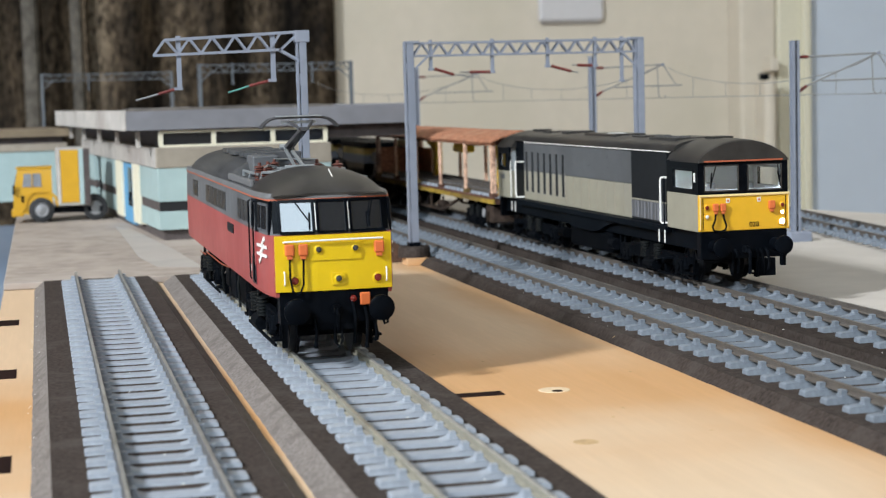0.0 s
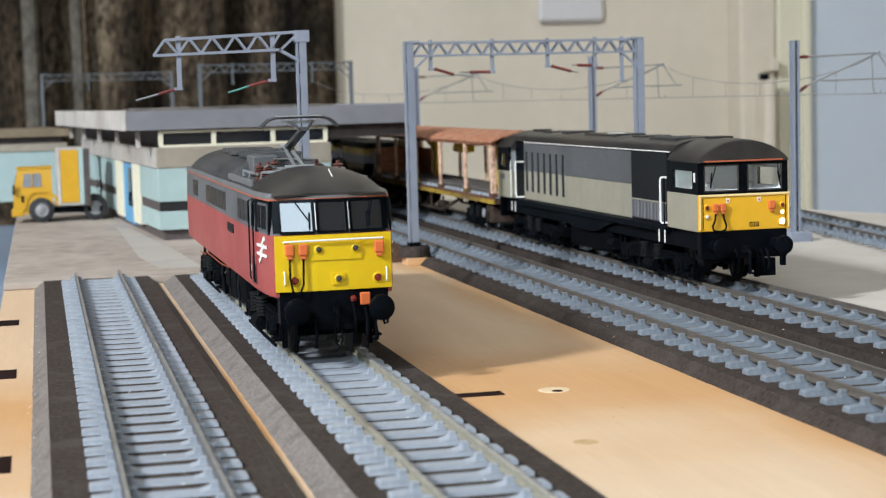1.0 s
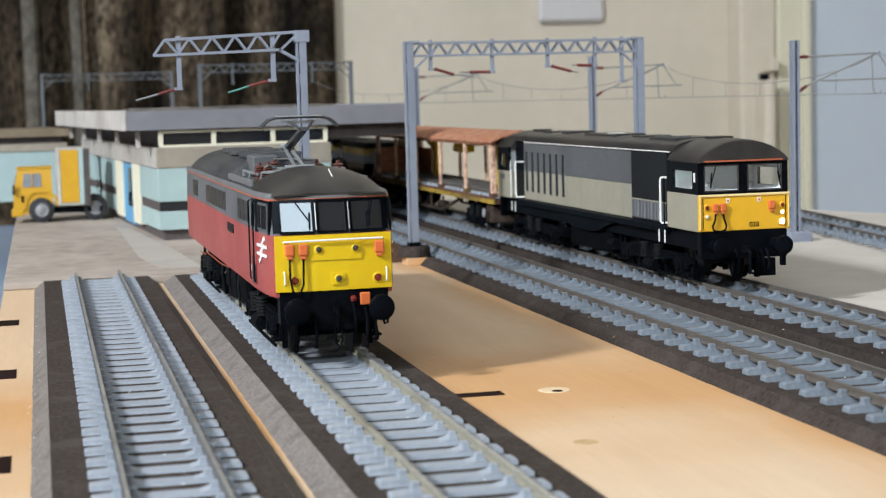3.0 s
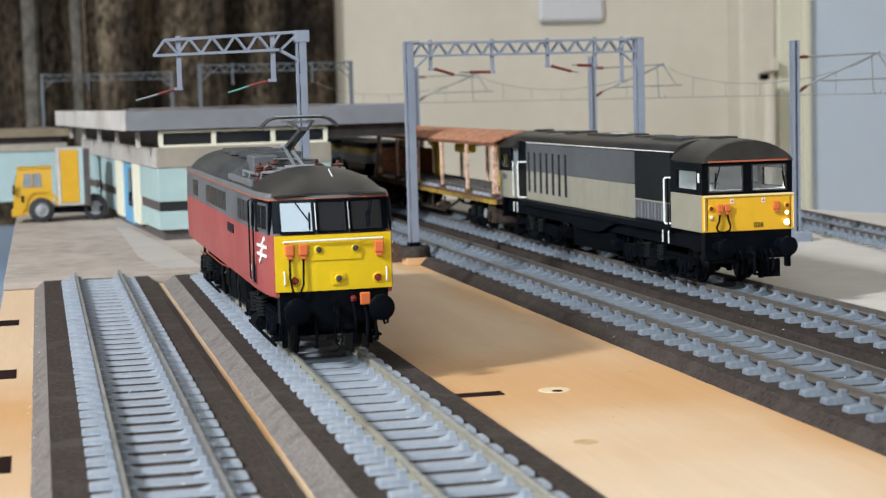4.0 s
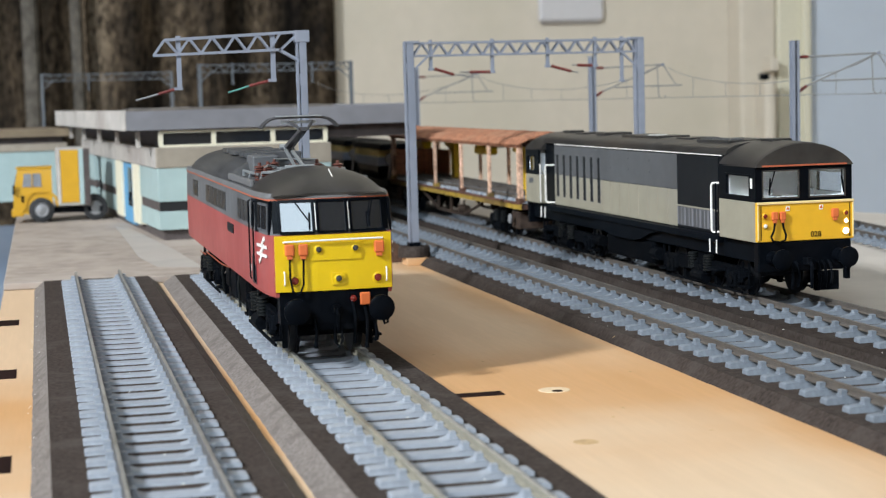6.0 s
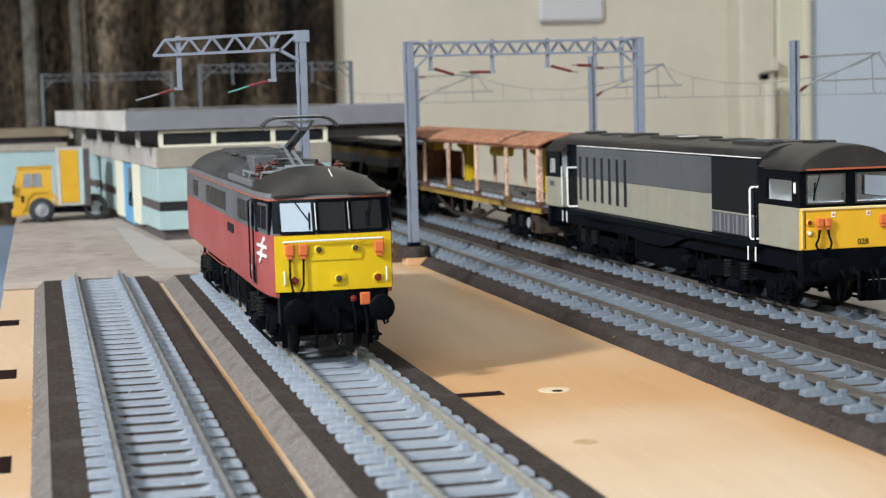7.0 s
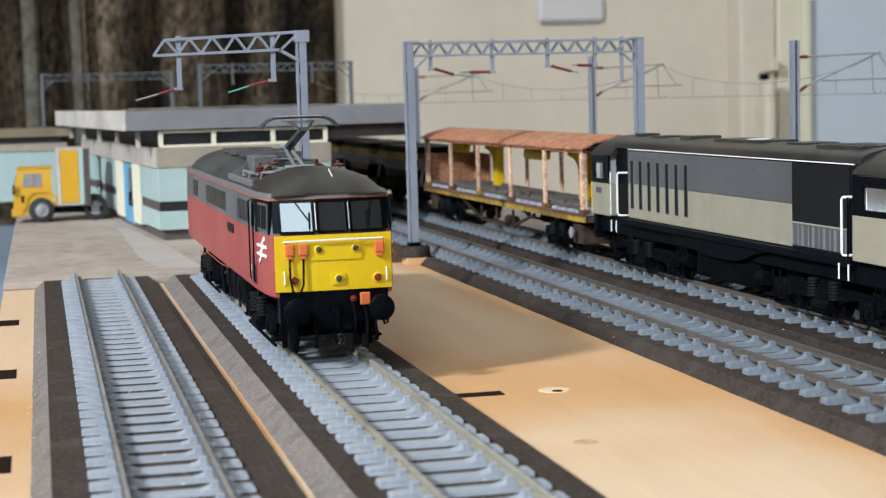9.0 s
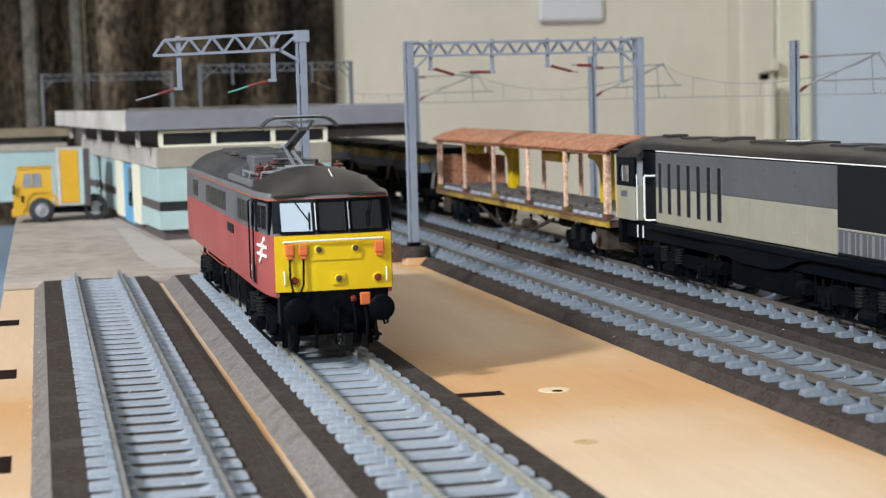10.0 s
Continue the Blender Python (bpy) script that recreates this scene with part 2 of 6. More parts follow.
def curtain_cloth():
    """Heavy cloth: fold light and shade painted as stripes, broken by a mottled brown print."""
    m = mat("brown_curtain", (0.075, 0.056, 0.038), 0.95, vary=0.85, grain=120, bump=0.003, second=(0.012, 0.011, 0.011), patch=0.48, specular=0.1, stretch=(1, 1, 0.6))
    nt = m.node_tree
    b = nt.nodes["Principled BSDF"]
    base = b.inputs["Base Color"].links[0].from_socket
    tc = nt.nodes.new("ShaderNodeTexCoord")
    mp = nt.nodes.new("ShaderNodeMapping")
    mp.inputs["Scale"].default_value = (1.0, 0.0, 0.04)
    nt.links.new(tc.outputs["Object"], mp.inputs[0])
    # vertical noise paints dark hollows and bright crests of the folds
    fold_shade = nt.nodes.new("ShaderNodeTexNoise")
    fold_shade.inputs["Scale"].default_value, fold_shade.inputs["Detail"].default_value = 17, 2
    nt.links.new(mp.outputs[0], fold_shade.inputs["Vector"])
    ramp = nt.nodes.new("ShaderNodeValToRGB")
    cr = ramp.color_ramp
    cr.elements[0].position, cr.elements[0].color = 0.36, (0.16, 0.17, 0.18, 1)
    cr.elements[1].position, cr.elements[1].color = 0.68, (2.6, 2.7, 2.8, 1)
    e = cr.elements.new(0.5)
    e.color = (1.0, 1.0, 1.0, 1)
    nt.links.new(fold_shade.outputs[0], ramp.inputs[0])
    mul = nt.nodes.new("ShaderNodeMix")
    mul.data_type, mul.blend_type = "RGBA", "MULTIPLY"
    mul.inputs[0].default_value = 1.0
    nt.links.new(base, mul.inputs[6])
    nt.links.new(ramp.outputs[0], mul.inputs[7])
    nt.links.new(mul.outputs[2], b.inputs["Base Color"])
    return m


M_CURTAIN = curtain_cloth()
# paler copy of the cloth for folds that catch the light
M_CURTAIN_LIT = mat("pale_curtain_fold", (0.15, 0.135, 0.115), 0.95, vary=0.5, grain=60, second=(0.07, 0.06, 0.05))
M_BLUE_EDGE = mat("blue_fascia_board", (0.24, 0.31, 0.42), 0.6, vary=0.04, grain=60)
M_GLASS = glass("cab_glass", (0.92, 0.95, 0.97))
M_DARK_GLASS = mat("dark_cab_glass", (0.010, 0.012, 0.016), 0.06, vary=0.05, coat=0.0, specular=0.55)
M_CABWHITE = mat("cab_interior_white", (0.80, 0.81, 0.82), 0.5, vary=0.04)
M_CABIN = mat("cab_interior_grey", (0.30, 0.31, 0.32), 0.7, vary=0.1)

# shaping helpers, in millimetres ----------------------------------------------
MM = 0.001


def box(bm, x0, x1, y0, y1, z0, z1, bevel=0.0):
    vs = [bm.verts.new((x, y, z)) for z in (z0, z1) for y in (y0, y1) for x in (x0, x1)]
    fs = [bm.faces.new([vs[i] for i in q]) for q in ((0, 2, 3, 1), (4, 5, 7, 6), (0, 1, 5, 4), (1, 3, 7, 5), (3, 2, 6, 7), (2, 0, 4, 6))]
    if bevel:
        bmesh.ops.bevel(bm, geom=list({e for f in fs for e in f.edges}), offset=bevel, segments=2, affect="EDGES", profile=0.5)
    return bm


def loft(bm, rings, cap=True, close=True):
    """Joins rings of points (equal counts) into a skin."""
    vr = [[bm.verts.new(p) for p in r] for r in rings]
    n = len(rings[0])
    for a, b in zip(vr, vr[1:]):
        for i in range(n if close else n - 1):
            bm.faces.new((a[i], a[(i + 1) % n], b[(i + 1) % n], b[i]))
    if cap and close:
        bm.faces.new(vr[0][::-1])
        bm.faces.new(vr[-1])
    bmesh.ops.recalc_face_normals(bm, faces=bm.faces)
    return bm


def prism(bm, outline, axis, a, b):
    """Extrudes a 2D outline along an axis from a to b. The outline's two numbers fill the other axes in order."""
    def at(u, v, w):
        return {"x": (w, u, v), "y": (u, w, v), "z": (u, v, w)}[axis]
    return loft(bm, [[at(u, v, a) for u, v in outline], [at(u, v, b) for u, v in outline]])


def rod(bm, p, q, r, n=8, r2=None):
    p, q = Vector(p), Vector(q)
    d = (q - p).normalized()
    s = d.orthogonal().normalized()
    t = d.cross(s)
    r2 = r if r2 is None else r2
    return loft(bm, [[c + k * (math.cos(i * math.tau / n) * s + math.sin(i * math.tau / n) * t) for i in range(n)] for c, k in ((p, r), (q, r2))])


def bar(bm, p, q, w, h):
    """A square bar from p to q; w sideways, h upright."""
    p, q = Vector(p), Vector(q)
    d = (q - p).normalized()
    up = Vector((0, 0, 1)) if abs(d.z) < 0.9 else Vector((0, 1, 0))
    s = d.cross(up).normalized()
    t = s.cross(d)
    return loft(bm, [[c + s * a * w / 2 + t * b * h / 2 for a, b in ((-1, -1), (1, -1), (1, 1), (-1, 1))] for c in (p, q)])


def tube(bm, pts, r, n=6):
    """A round tube along a line of points."""
    pts = [Vector(p) for p in pts]
    rings = []
    for i, p in enumerate(pts):
        d = (pts[min(i + 1, len(pts) - 1)] - pts[max(i - 1, 0)]).normalized()
        s = d.cross(Vector((0.13, 0.97, 0.2))).normalized()
        t = d.cross(s)
        rings.append([p + r * (math.cos(k * math.tau / n) * s + math.sin(k * math.tau / n) * t) for k in range(n)])
    return loft(bm, rings)


def turned(bm, centre, axis, profile, n=20):
    """A turned shape: profile of (distance along axis, radius)."""
    a = Vector(axis).normalized()
    s = a.orthogonal().normalized()
    t = a.cross(s)
    c = Vector(centre)
    return loft(bm, [[c + a * d + r * (math.cos(k * math.tau / n) * s + math.sin(k * math.tau / n) * t) for k in range(n)] for d, r in profile])


def part(name, bm, material, parent=None, label="", smooth=False, at=(0, 0, 0)):
    """Links a bmesh, drawn in millimetres, as one mesh object."""
    bmesh.ops.scale(bm, vec=(MM, MM, MM), verts=bm.verts)
    me = bpy.data.meshes.new(name)
    bm.to_mesh(me)
    bm.free()
    me.materials.append(material)
    if smooth:
        for f in me.polygons:
            f.use_smooth = True
        me.set_sharp_from_angle(angle=radians(38))
    ob = new(name, me)
    ob.location = [v * MM for v in at]
    if parent:
        ob.parent = parent
    if label:
        ob["label"] = label
    return ob


def again(ob, parent, m):
    """Another object on the same mesh, a part under parent."""
    o = new(ob.name.split(".")[0], ob.data)
    o.parent = parent
    o.matrix_basis = m
    return o


def thing(name, label, category, at=(0, 0, 0), rz=0.0, group="", kind=""):
    ob = new(name)
    ob.matrix_basis = pose(at[0] * MM, at[1] * MM, at[2] * MM, 0, 0, rz)
    ob.empty_display_size = 0.01
    return tagged(ob, label, category, group, kind)


def B():
    return bmesh.new()


# room -------------------------------------------------------------------------
BOARD = -7.0
FLOOR = -960.0
CEIL_Z = 2300.0
RX0, RX1, RY0, RY1 = -2000.0, 2600.0, -2450.0, 2650.0


def room():
    tagged(part("floor", box(B(), RX0 - 120, RX1 + 120, RY0 - 120, RY1 + 120, FLOOR - 100, FLOOR), M_FLOOR), "brown carpeted floor of the room", "floor", kind="structure")
    tagged(part("ceiling", box(B(), RX0 - 120, RX1 + 120, RY0 - 120, RY1 + 120, CEIL_Z, CEIL_Z + 100), M_CEIL), "white painted ceiling", "ceiling", kind="structure")
    tagged(part("wall_north", box(B(), RX0 - 120, RX1 + 120, RY1, RY1 + 120, FLOOR, CEIL_Z), M_WALL), "cream painted wall behind the layout", "wall", kind="structure")
    tagged(part("wall_east", box(B(), RX1, RX1 + 120, RY0, RY1, FLOOR, CEIL_Z), M_WALL), "cream painted side wall", "wall", kind="structure")

    def pierced(along_x, level, t, a0, a1, w0, w1, z0, z1):
        bm = B()
        for u0, u1, v0, v1 in ((a0, w0, FLOOR, CEIL_Z), (w1, a1, FLOOR, CEIL_Z), (w0, w1, FLOOR, z0), (w0, w1, z1, CEIL_Z)):
            if along_x:
                box(bm, u0, u1, level - t, level, v0, v1)
            else:
                box(bm, level - t, level, u0, u1, v0, v1)
        return bm
    tagged(part("wall_west", pierced(False, RX0, 120, RY0, RY1, -970, -70, 1060, 2060), M_WALL), "cream painted wall with a window", "wall", kind="structure")
    tagged(part("wall_south", pierced(True, RY0, 120, RX0 - 120, RX1 + 120, -1650, -600, 1080, 2120), M_WALL), "cream painted wall with a wide window", "wall", kind="structure")


room()

# baseboards ---------------------------------------------------------------------


def baseboards():
    plan = [(-17, -250), (520, -250), (520, 760), (440, 960), (345, 1120), (262, 1200), (262, 2300), (-17, 2300)]
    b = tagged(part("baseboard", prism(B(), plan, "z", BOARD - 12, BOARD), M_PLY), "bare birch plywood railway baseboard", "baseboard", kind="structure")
    part("frame_batten", box(B(), -15, 518, -248, 0, BOARD - 75, BOARD - 12.2), M_PLY, b)
    u = tagged(part("road_sheet", box(B(), -17, 112, 708, 2000, BOARD + 0.2, BOARD + 3.0, 0.4), M_PLY_GREY), "grey brown station forecourt sheet", "road", kind="structure")
    for x, y in ((-5, -230), (500, -230), (-5, 2280), (245, 2280), (500, 700)):
        part("leg", box(B(), x, x + 10, y, y + 10, FLOOR, BOARD - 12.2), M_PLY, b)
    bm = B()
    # thin pale wedge stands in for light falling on the forecourt
    lo, hi = [(51, 966), (62, 832), (67, 735), (48, 748), (43, 800), (41.5, 1010)], BOARD + 3.05
    loft(bm, [[(x, y, hi) for x, y in lo], [(x, y, hi + 0.12) for x, y in lo]])
    tagged(part("pale_card", bm, M_LIT_PATCH), "wedge of light on the forecourt, laid as a pale shape", "card")
    # thin layer gives the board a paler grey beyond the tracks
    sheet = [(262, 330), (515, 330), (515, 758), (437, 955), (343, 1115), (262, 1190)]
    tagged(part("pale_sheet", prism(B(), sheet, "z", BOARD + 0.05, BOARD + 1.0), M_SHEET), "paler grey area of the board beyond the tracks", "card")
    for x0, x1, y, d in ((-16.4, -9.8, 600, 15), (-16.4, -9.3, 483, 16), (-16.4, -8.9, 359, 17), (95.0, 109.8, 402, 5.5)):
        tagged(part("board_slot", box(B(), x0, x1, y - d / 2, y + d / 2, BOARD, BOARD + 0.12), M_BURNT), "dark laser-cut slot in the plywood board", "slot", group="board slots")
    tagged(part("wood_plug", turned(B(), (123, 401, BOARD), (0, 0, 1), [(0, 4.0), (0.12, 3.9), (0.16, 0.4)]), M_PLUG), "pale round plugged hole in the board", "plug")
    tagged(part("hole", turned(B(), (123.2, 398.9, BOARD), (0, 0, 1), [(0, 1.5), (0.2, 1.4), (0.24, 0.3)]), M_BURNT), "small dark hole beside the pale plug", "hole")
    tagged(part("wood_knot", turned(B(), (110.5, 338, BOARD), (0, 0, 1), [(0, 2.8), (0.05, 2.7), (0.08, 0.3)]), M_KNOT), "brown knot in the plywood", "knot")
    tagged(part("side_shelf", box(B(), -420, -19, 200, 1900, -70, -60, 2), M_BLUE_EDGE), "blue painted shelf beside the layout", "shelf")


def trackbed(name, x0, x1, y0, y1, sl=5.0, sr=5.0, up=0.0):
    """A foam trackbed with sloping, ragged shoulders."""
    t = thing(name, "dark brown foam trackbed with grey sloped shoulder", "trackbed")
    rng = random.Random(int(x0 * 7 + y0))
    top = BOARD + 3.05 + up
    ys = [y0 + (y1 - y0) * i / 220 for i in range(221)]
    part("bed", loft(B(), [[(x0, y, BOARD), (x1, y, BOARD), (x1, y, top), (x0, y, top)] for y in (y0, y1)]), M_CORK, t)
    for s, x, w in ((-1, x0, sl), (1, x1, sr)):
        if w <= 0:
            continue
        bm = B()
        ring = []
        for y in ys:
            j, k = rng.uniform(-0.12, 0.12), rng.uniform(-0.1, 0.1)
            ring.append([(x, y, BOARD), (x + s * (w + j), y, BOARD), (x + s * (w * 0.75 + j), y, BOARD + 0.8), (x + s * k, y, top + 0.02)])
        loft(bm, ring)
        part("shoulder", bm, M_CORK_EDGE if w > 3 else M_CORK, t)
    return t


GAUGE = 8.7
SL_TOP = -2.45
PITCH_MM = 10.85


def sleeper_mesh(half):
    bm = B()
    # waisted concrete pattern: deep ends, dished middle
    prof = [(-14.7, SL_TOP - 0.4), (-14.3, SL_TOP - 0.15), (-11.6, SL_TOP), (-6.6, SL_TOP), (-4.8, SL_TOP - 0.45), (4.8, SL_TOP - 0.45), (6.6, SL_TOP), (11.6, SL_TOP), (14.3, SL_TOP - 0.15), (14.7, SL_TOP - 0.4)]
    outline = prof + [(14.7, -4.55), (-14.7, -4.55)]
    # narrower on top than below
    loft(bm, [[(u, w * (1.0 if v < -4 else 0.80), v) for u, v in outline] for w in (-half, half)])
    for s in (-1, 1):
        box(bm, s * GAUGE - 2.2, s * GAUGE + 2.2, -1.4, 1.4, SL_TOP, SL_TOP + 0.45)
        box(bm, s * (GAUGE + 1.35) - 0.7, s * (GAUGE + 1.35) + 0.7, -1.0, 1.0, SL_TOP, SL_TOP + 1.5)
        box(bm, s * (GAUGE - 1.3) - 0.65, s * (GAUGE - 1.3) + 0.65, -1.0, 1.0, SL_TOP + 0.45, SL_TOP + 1.2)
    return bm


def rail_outline(s):
    x = s * GAUGE
    return [(x - 0.7, SL_TOP + 0.4), (x + 0.7, SL_TOP + 0.4), (x + 0.7, SL_TOP + 0.7), (x + 0.25, SL_TOP + 0.9), (x + 0.25, -0.65), (x + 0.48, -0.5), (x + 0.48, -0.12),
            (x + 0.4, -0.03), (x - 0.4, -0.03), (x - 0.48, -0.12), (x - 0.48, -0.5), (x - 0.25, -0.65), (x - 0.25, SL_TOP + 0.9), (x - 0.7, SL_TOP + 0.7)]


def track(name, x, y0, y1, near, web, label, phase=0.0, rz=0.0, up=0.0, head=None, sleeper=None, half=2.7):
    """Straight plain track along y; sleepers up to `near` are single parts, the far ones one joined part."""
    t = thing(name, label, "railway track", (x, y0, up), rz, group="railway tracks")
    L = y1 - y0
    for s in (-1, 1):
        r = part("rail", prism(B(), rail_outline(s), "y", 0, L), web, t)
        part("rail_head", box(B(), s * GAUGE - 0.4, s * GAUGE + 0.4, 0, L, -0.03, 0.0), head or M_RAIL_TOP, r, "bright worn rail top")
    first = None
    n = int((L - 3) // PITCH_MM)
    far = None
    for i in range(n):
        y = 2.5 + phase + i * PITCH_MM
        if y0 + y < near:
            if first is None:
                first = part("sleeper", sleeper_mesh(half), sleeper or M_SLEEPER, t, at=(0, y, 0))
            else:
                again(first, t, Matrix.Translation((0, y * MM, 0)))
        else:
            far = far or B()
            box(far, -14.4, 14.4, y - 1.9, y + 1.9, -4.55, SL_TOP)
            for s in (-1, 1):
                box(far, s * (GAUGE + 1.9) - 0.7, s * (GAUGE + 1.9) + 0.7, y - 0.9, y + 0.9, SL_TOP, SL_TOP + 1.15)
    if far:
        tagged(part("far_sleepers", far, sleeper or M_SLEEPER, t), kind="stuff")
    return t


XA, XB, XC, XD = 20.7, 72.2, 183.5, 228.7


def tracks():
    trackbed("trackbed", -0.8, 41.5, 200, 706, 4.0, 4.2, 0.45)
    trackbed("trackbed", 52.2, 94.0, 200, 706, 5.0, 2.0, 0.2)
    trackbed("trackbed", 165.0, 204.0, 120, 2250, 3.0, 1.2)
    trackbed("trackbed", 208.5, 250.0, 120, 2250, 1.2, 3.0, 1.2)
    track("siding_track", XA, 200, 703, 800, M_RAIL_GREY, "grey sleepered siding track with silver rails", 3.4)
    track("bay_track", XB, 200, 700, 800, M_RAIL_SIDE, "grey sleepered track under the red locomotive", 9.85)
    track("main_track", XC, 150, 2240, 1000, M_RAIL_BROWN, "grey sleepered main track with brown rails", 7.35, head=M_RAIL_HEAD_BROWN, sleeper=M_SLEEPER_DIM, half=2.05)
    track("main_track", 230.8, 250, 2240, 1000, M_RAIL_BROWN, "grey sleepered main track carrying the moving train", 2.5, 0.45, 1.2, M_RAIL_HEAD_BROWN, M_SLEEPER_DIM, 2.05)
    track("loop_track", 352.0, 520, 960, 1000, M_RAIL_BROWN, "grey sleepered loop track at the board's far side", rz=-8.0, head=M_RAIL_HEAD_BROWN, sleeper=M_SLEEPER_DIM, half=2.05)


def debris():
    """Dust, glue and paint specks lying about."""
    rng = random.Random(21)
    bm = B()
    for x0, x1, y0, y1, z, n in ((8, 35, 290, 690, -2.6, 46), (60, 86, 290, 420, -2.6, 10), (166, 200, 300, 640, -3.9, 60), (206, 250, 380, 700, -2.7, 40), (-1, 40, 290, 700, -3.9, 24), (-6, -1, 300, 700, -5.4, 60)):
        for _ in range(n):
            x, y, s = rng.uniform(x0, x1), rng.uniform(y0, y1), rng.uniform(0.06, 0.17)
            box(bm, x - s * rng.uniform(0.6, 2.2), x + s, y - s, y + s, z, z + s * 0.7)
    tagged(part("dust_specks", bm, M_WHITE), "white dust and paint specks on the tracks", "dust", kind="stuff")
    bm = B()
    for x, y in ((60.0, 460.0), (118, 452), (131, 372), (125, 362), (140, 340), (108, 470), (150, 420)):
        s = rng.uniform(0.3, 0.7)
        turned(bm, (x, y, BOARD), (0, 0, 1), [(0, s), (0.06, s * 0.9), (0.08, 0.05)], 9)
    tagged(part("glue_spots", bm, M_KNOT), "small brown spots on the plywood", "stain", kind="stuff")
    for k, (x, y) in enumerate(((163.4, 470.0), (162.5, 474.0))):
        bm = B()
        tube(bm, [(x, y, BOARD + 0.3), (x + 1.2, y - 1.6 - k, BOARD + 1.8), (x + 2.8, y + 1.0 * k, BOARD + 2.8)], 0.09)
        tagged(part("wood_fibre", bm, M_KNOT), "pale loose wood fibre on the trackbed edge", "fibre")

    bm = B()
    n = 14
    rings = []
    for i in range(n + 1):
        y = 744 + i * 20
        up = 13 if i < 5 else 4
        rings.append([(116 + rng.uniform(-2, 2), y, BOARD), (161, y, BOARD), (160, y, BOARD + rng.uniform(0.35, 0.6) * up), (150, y, BOARD + rng.uniform(0.8, 1.15) * up), (136, y, BOARD + rng.uniform(0.4, 0.7) * up), (120 + rng.uniform(-2, 2), y, BOARD + rng.uniform(0.5, 2.5))])
    loft(bm, rings)
    tagged(part("earth_bank", bm, M_EARTH, smooth=True), "rough brown scenic earth beside the track", "earth")


baseboards()
tracks()
debris()

# red electric locomotive --------------------------------------------------------


def wheelset(parent, y, r, material=None, spokes=0, up=0.0):
    """Two wheels on an axle; its own origin lies on the axle."""
    bm = B()
    for s in (-1, 1):
        turned(bm, (s * 7.2, 0, 0), (s, 0, 0), [(-0.3, r * 0.15), (0, r + 0.7), (0.6, r + 0.7), (0.7, r), (2.6, r - 0.15), (2.7, r * 0.86), (2.2, r * 0.8), (2.2, r * 0.3), (3.0, r * 0.25), (3.1, 0.2)], 24)
        for k in range(spokes):
            a = k * math.tau / spokes
            rod(bm, (s * 9.6, math.cos(a) * r * 0.25, math.sin(a) * r * 0.25), (s * 9.6, math.cos(a) * r * 0.82, math.sin(a) * r * 0.82), 0.35, 5)
    rod(bm, (-7, 0, 0), (7, 0, 0), 1.0, 8)
    return part("wheelset", bm, material or M_WHEEL, parent, at=(0, y, r + up), smooth=True)


def buffer(parent, x, y, z, r=3.3):
    bm = B()
    turned(bm, (x, y, z), (0, 1, 0), [(-7.9, 0.3), (-7.8, r * 0.8), (-7.5, r), (-6.9, r), (-6.6, r * 0.5), (-3.2, r * 0.42), (-3.1, r * 0.62), (0, r * 0.68)], 24)
    return part("buffer", bm, M_BLACK, parent, smooth=True)


def lamp_unit(parent, name, x, y, z, r, bezel, lens, label=""):
    b = part(name, turned(B(), (x, y, z), (0, -1, 0), [(0, r * 1.35), (0.35, r * 1.3), (0.5, r), (0.3, r * 0.95), (0.3, 0.1)], 16), bezel, parent, label, smooth=True)
    part("lens", turned(B(), (x, y - 0.3, z), (0, -1, 0), [(0, r * 0.95), (0.25, r * 0.8), (0.4, 0.1)], 16), lens, b, smooth=True)
    return b


def socket_box(parent, x, y, z, w=2.4, h=3.0):
    s = part("jumper_socket", box(B(), x - w / 2, x + w / 2, y - 1.3, y, z - h / 2, z + h / 2, 0.35), M_ORANGE, parent, "orange jumper cable socket")
    part("socket_cap", box(B(), x - w * 0.3, x + w * 0.3, y - 1.1, y - 0.2, z - h / 2 - 0.9, z - h / 2, 0.15), M_ORANGE, s)
    return s


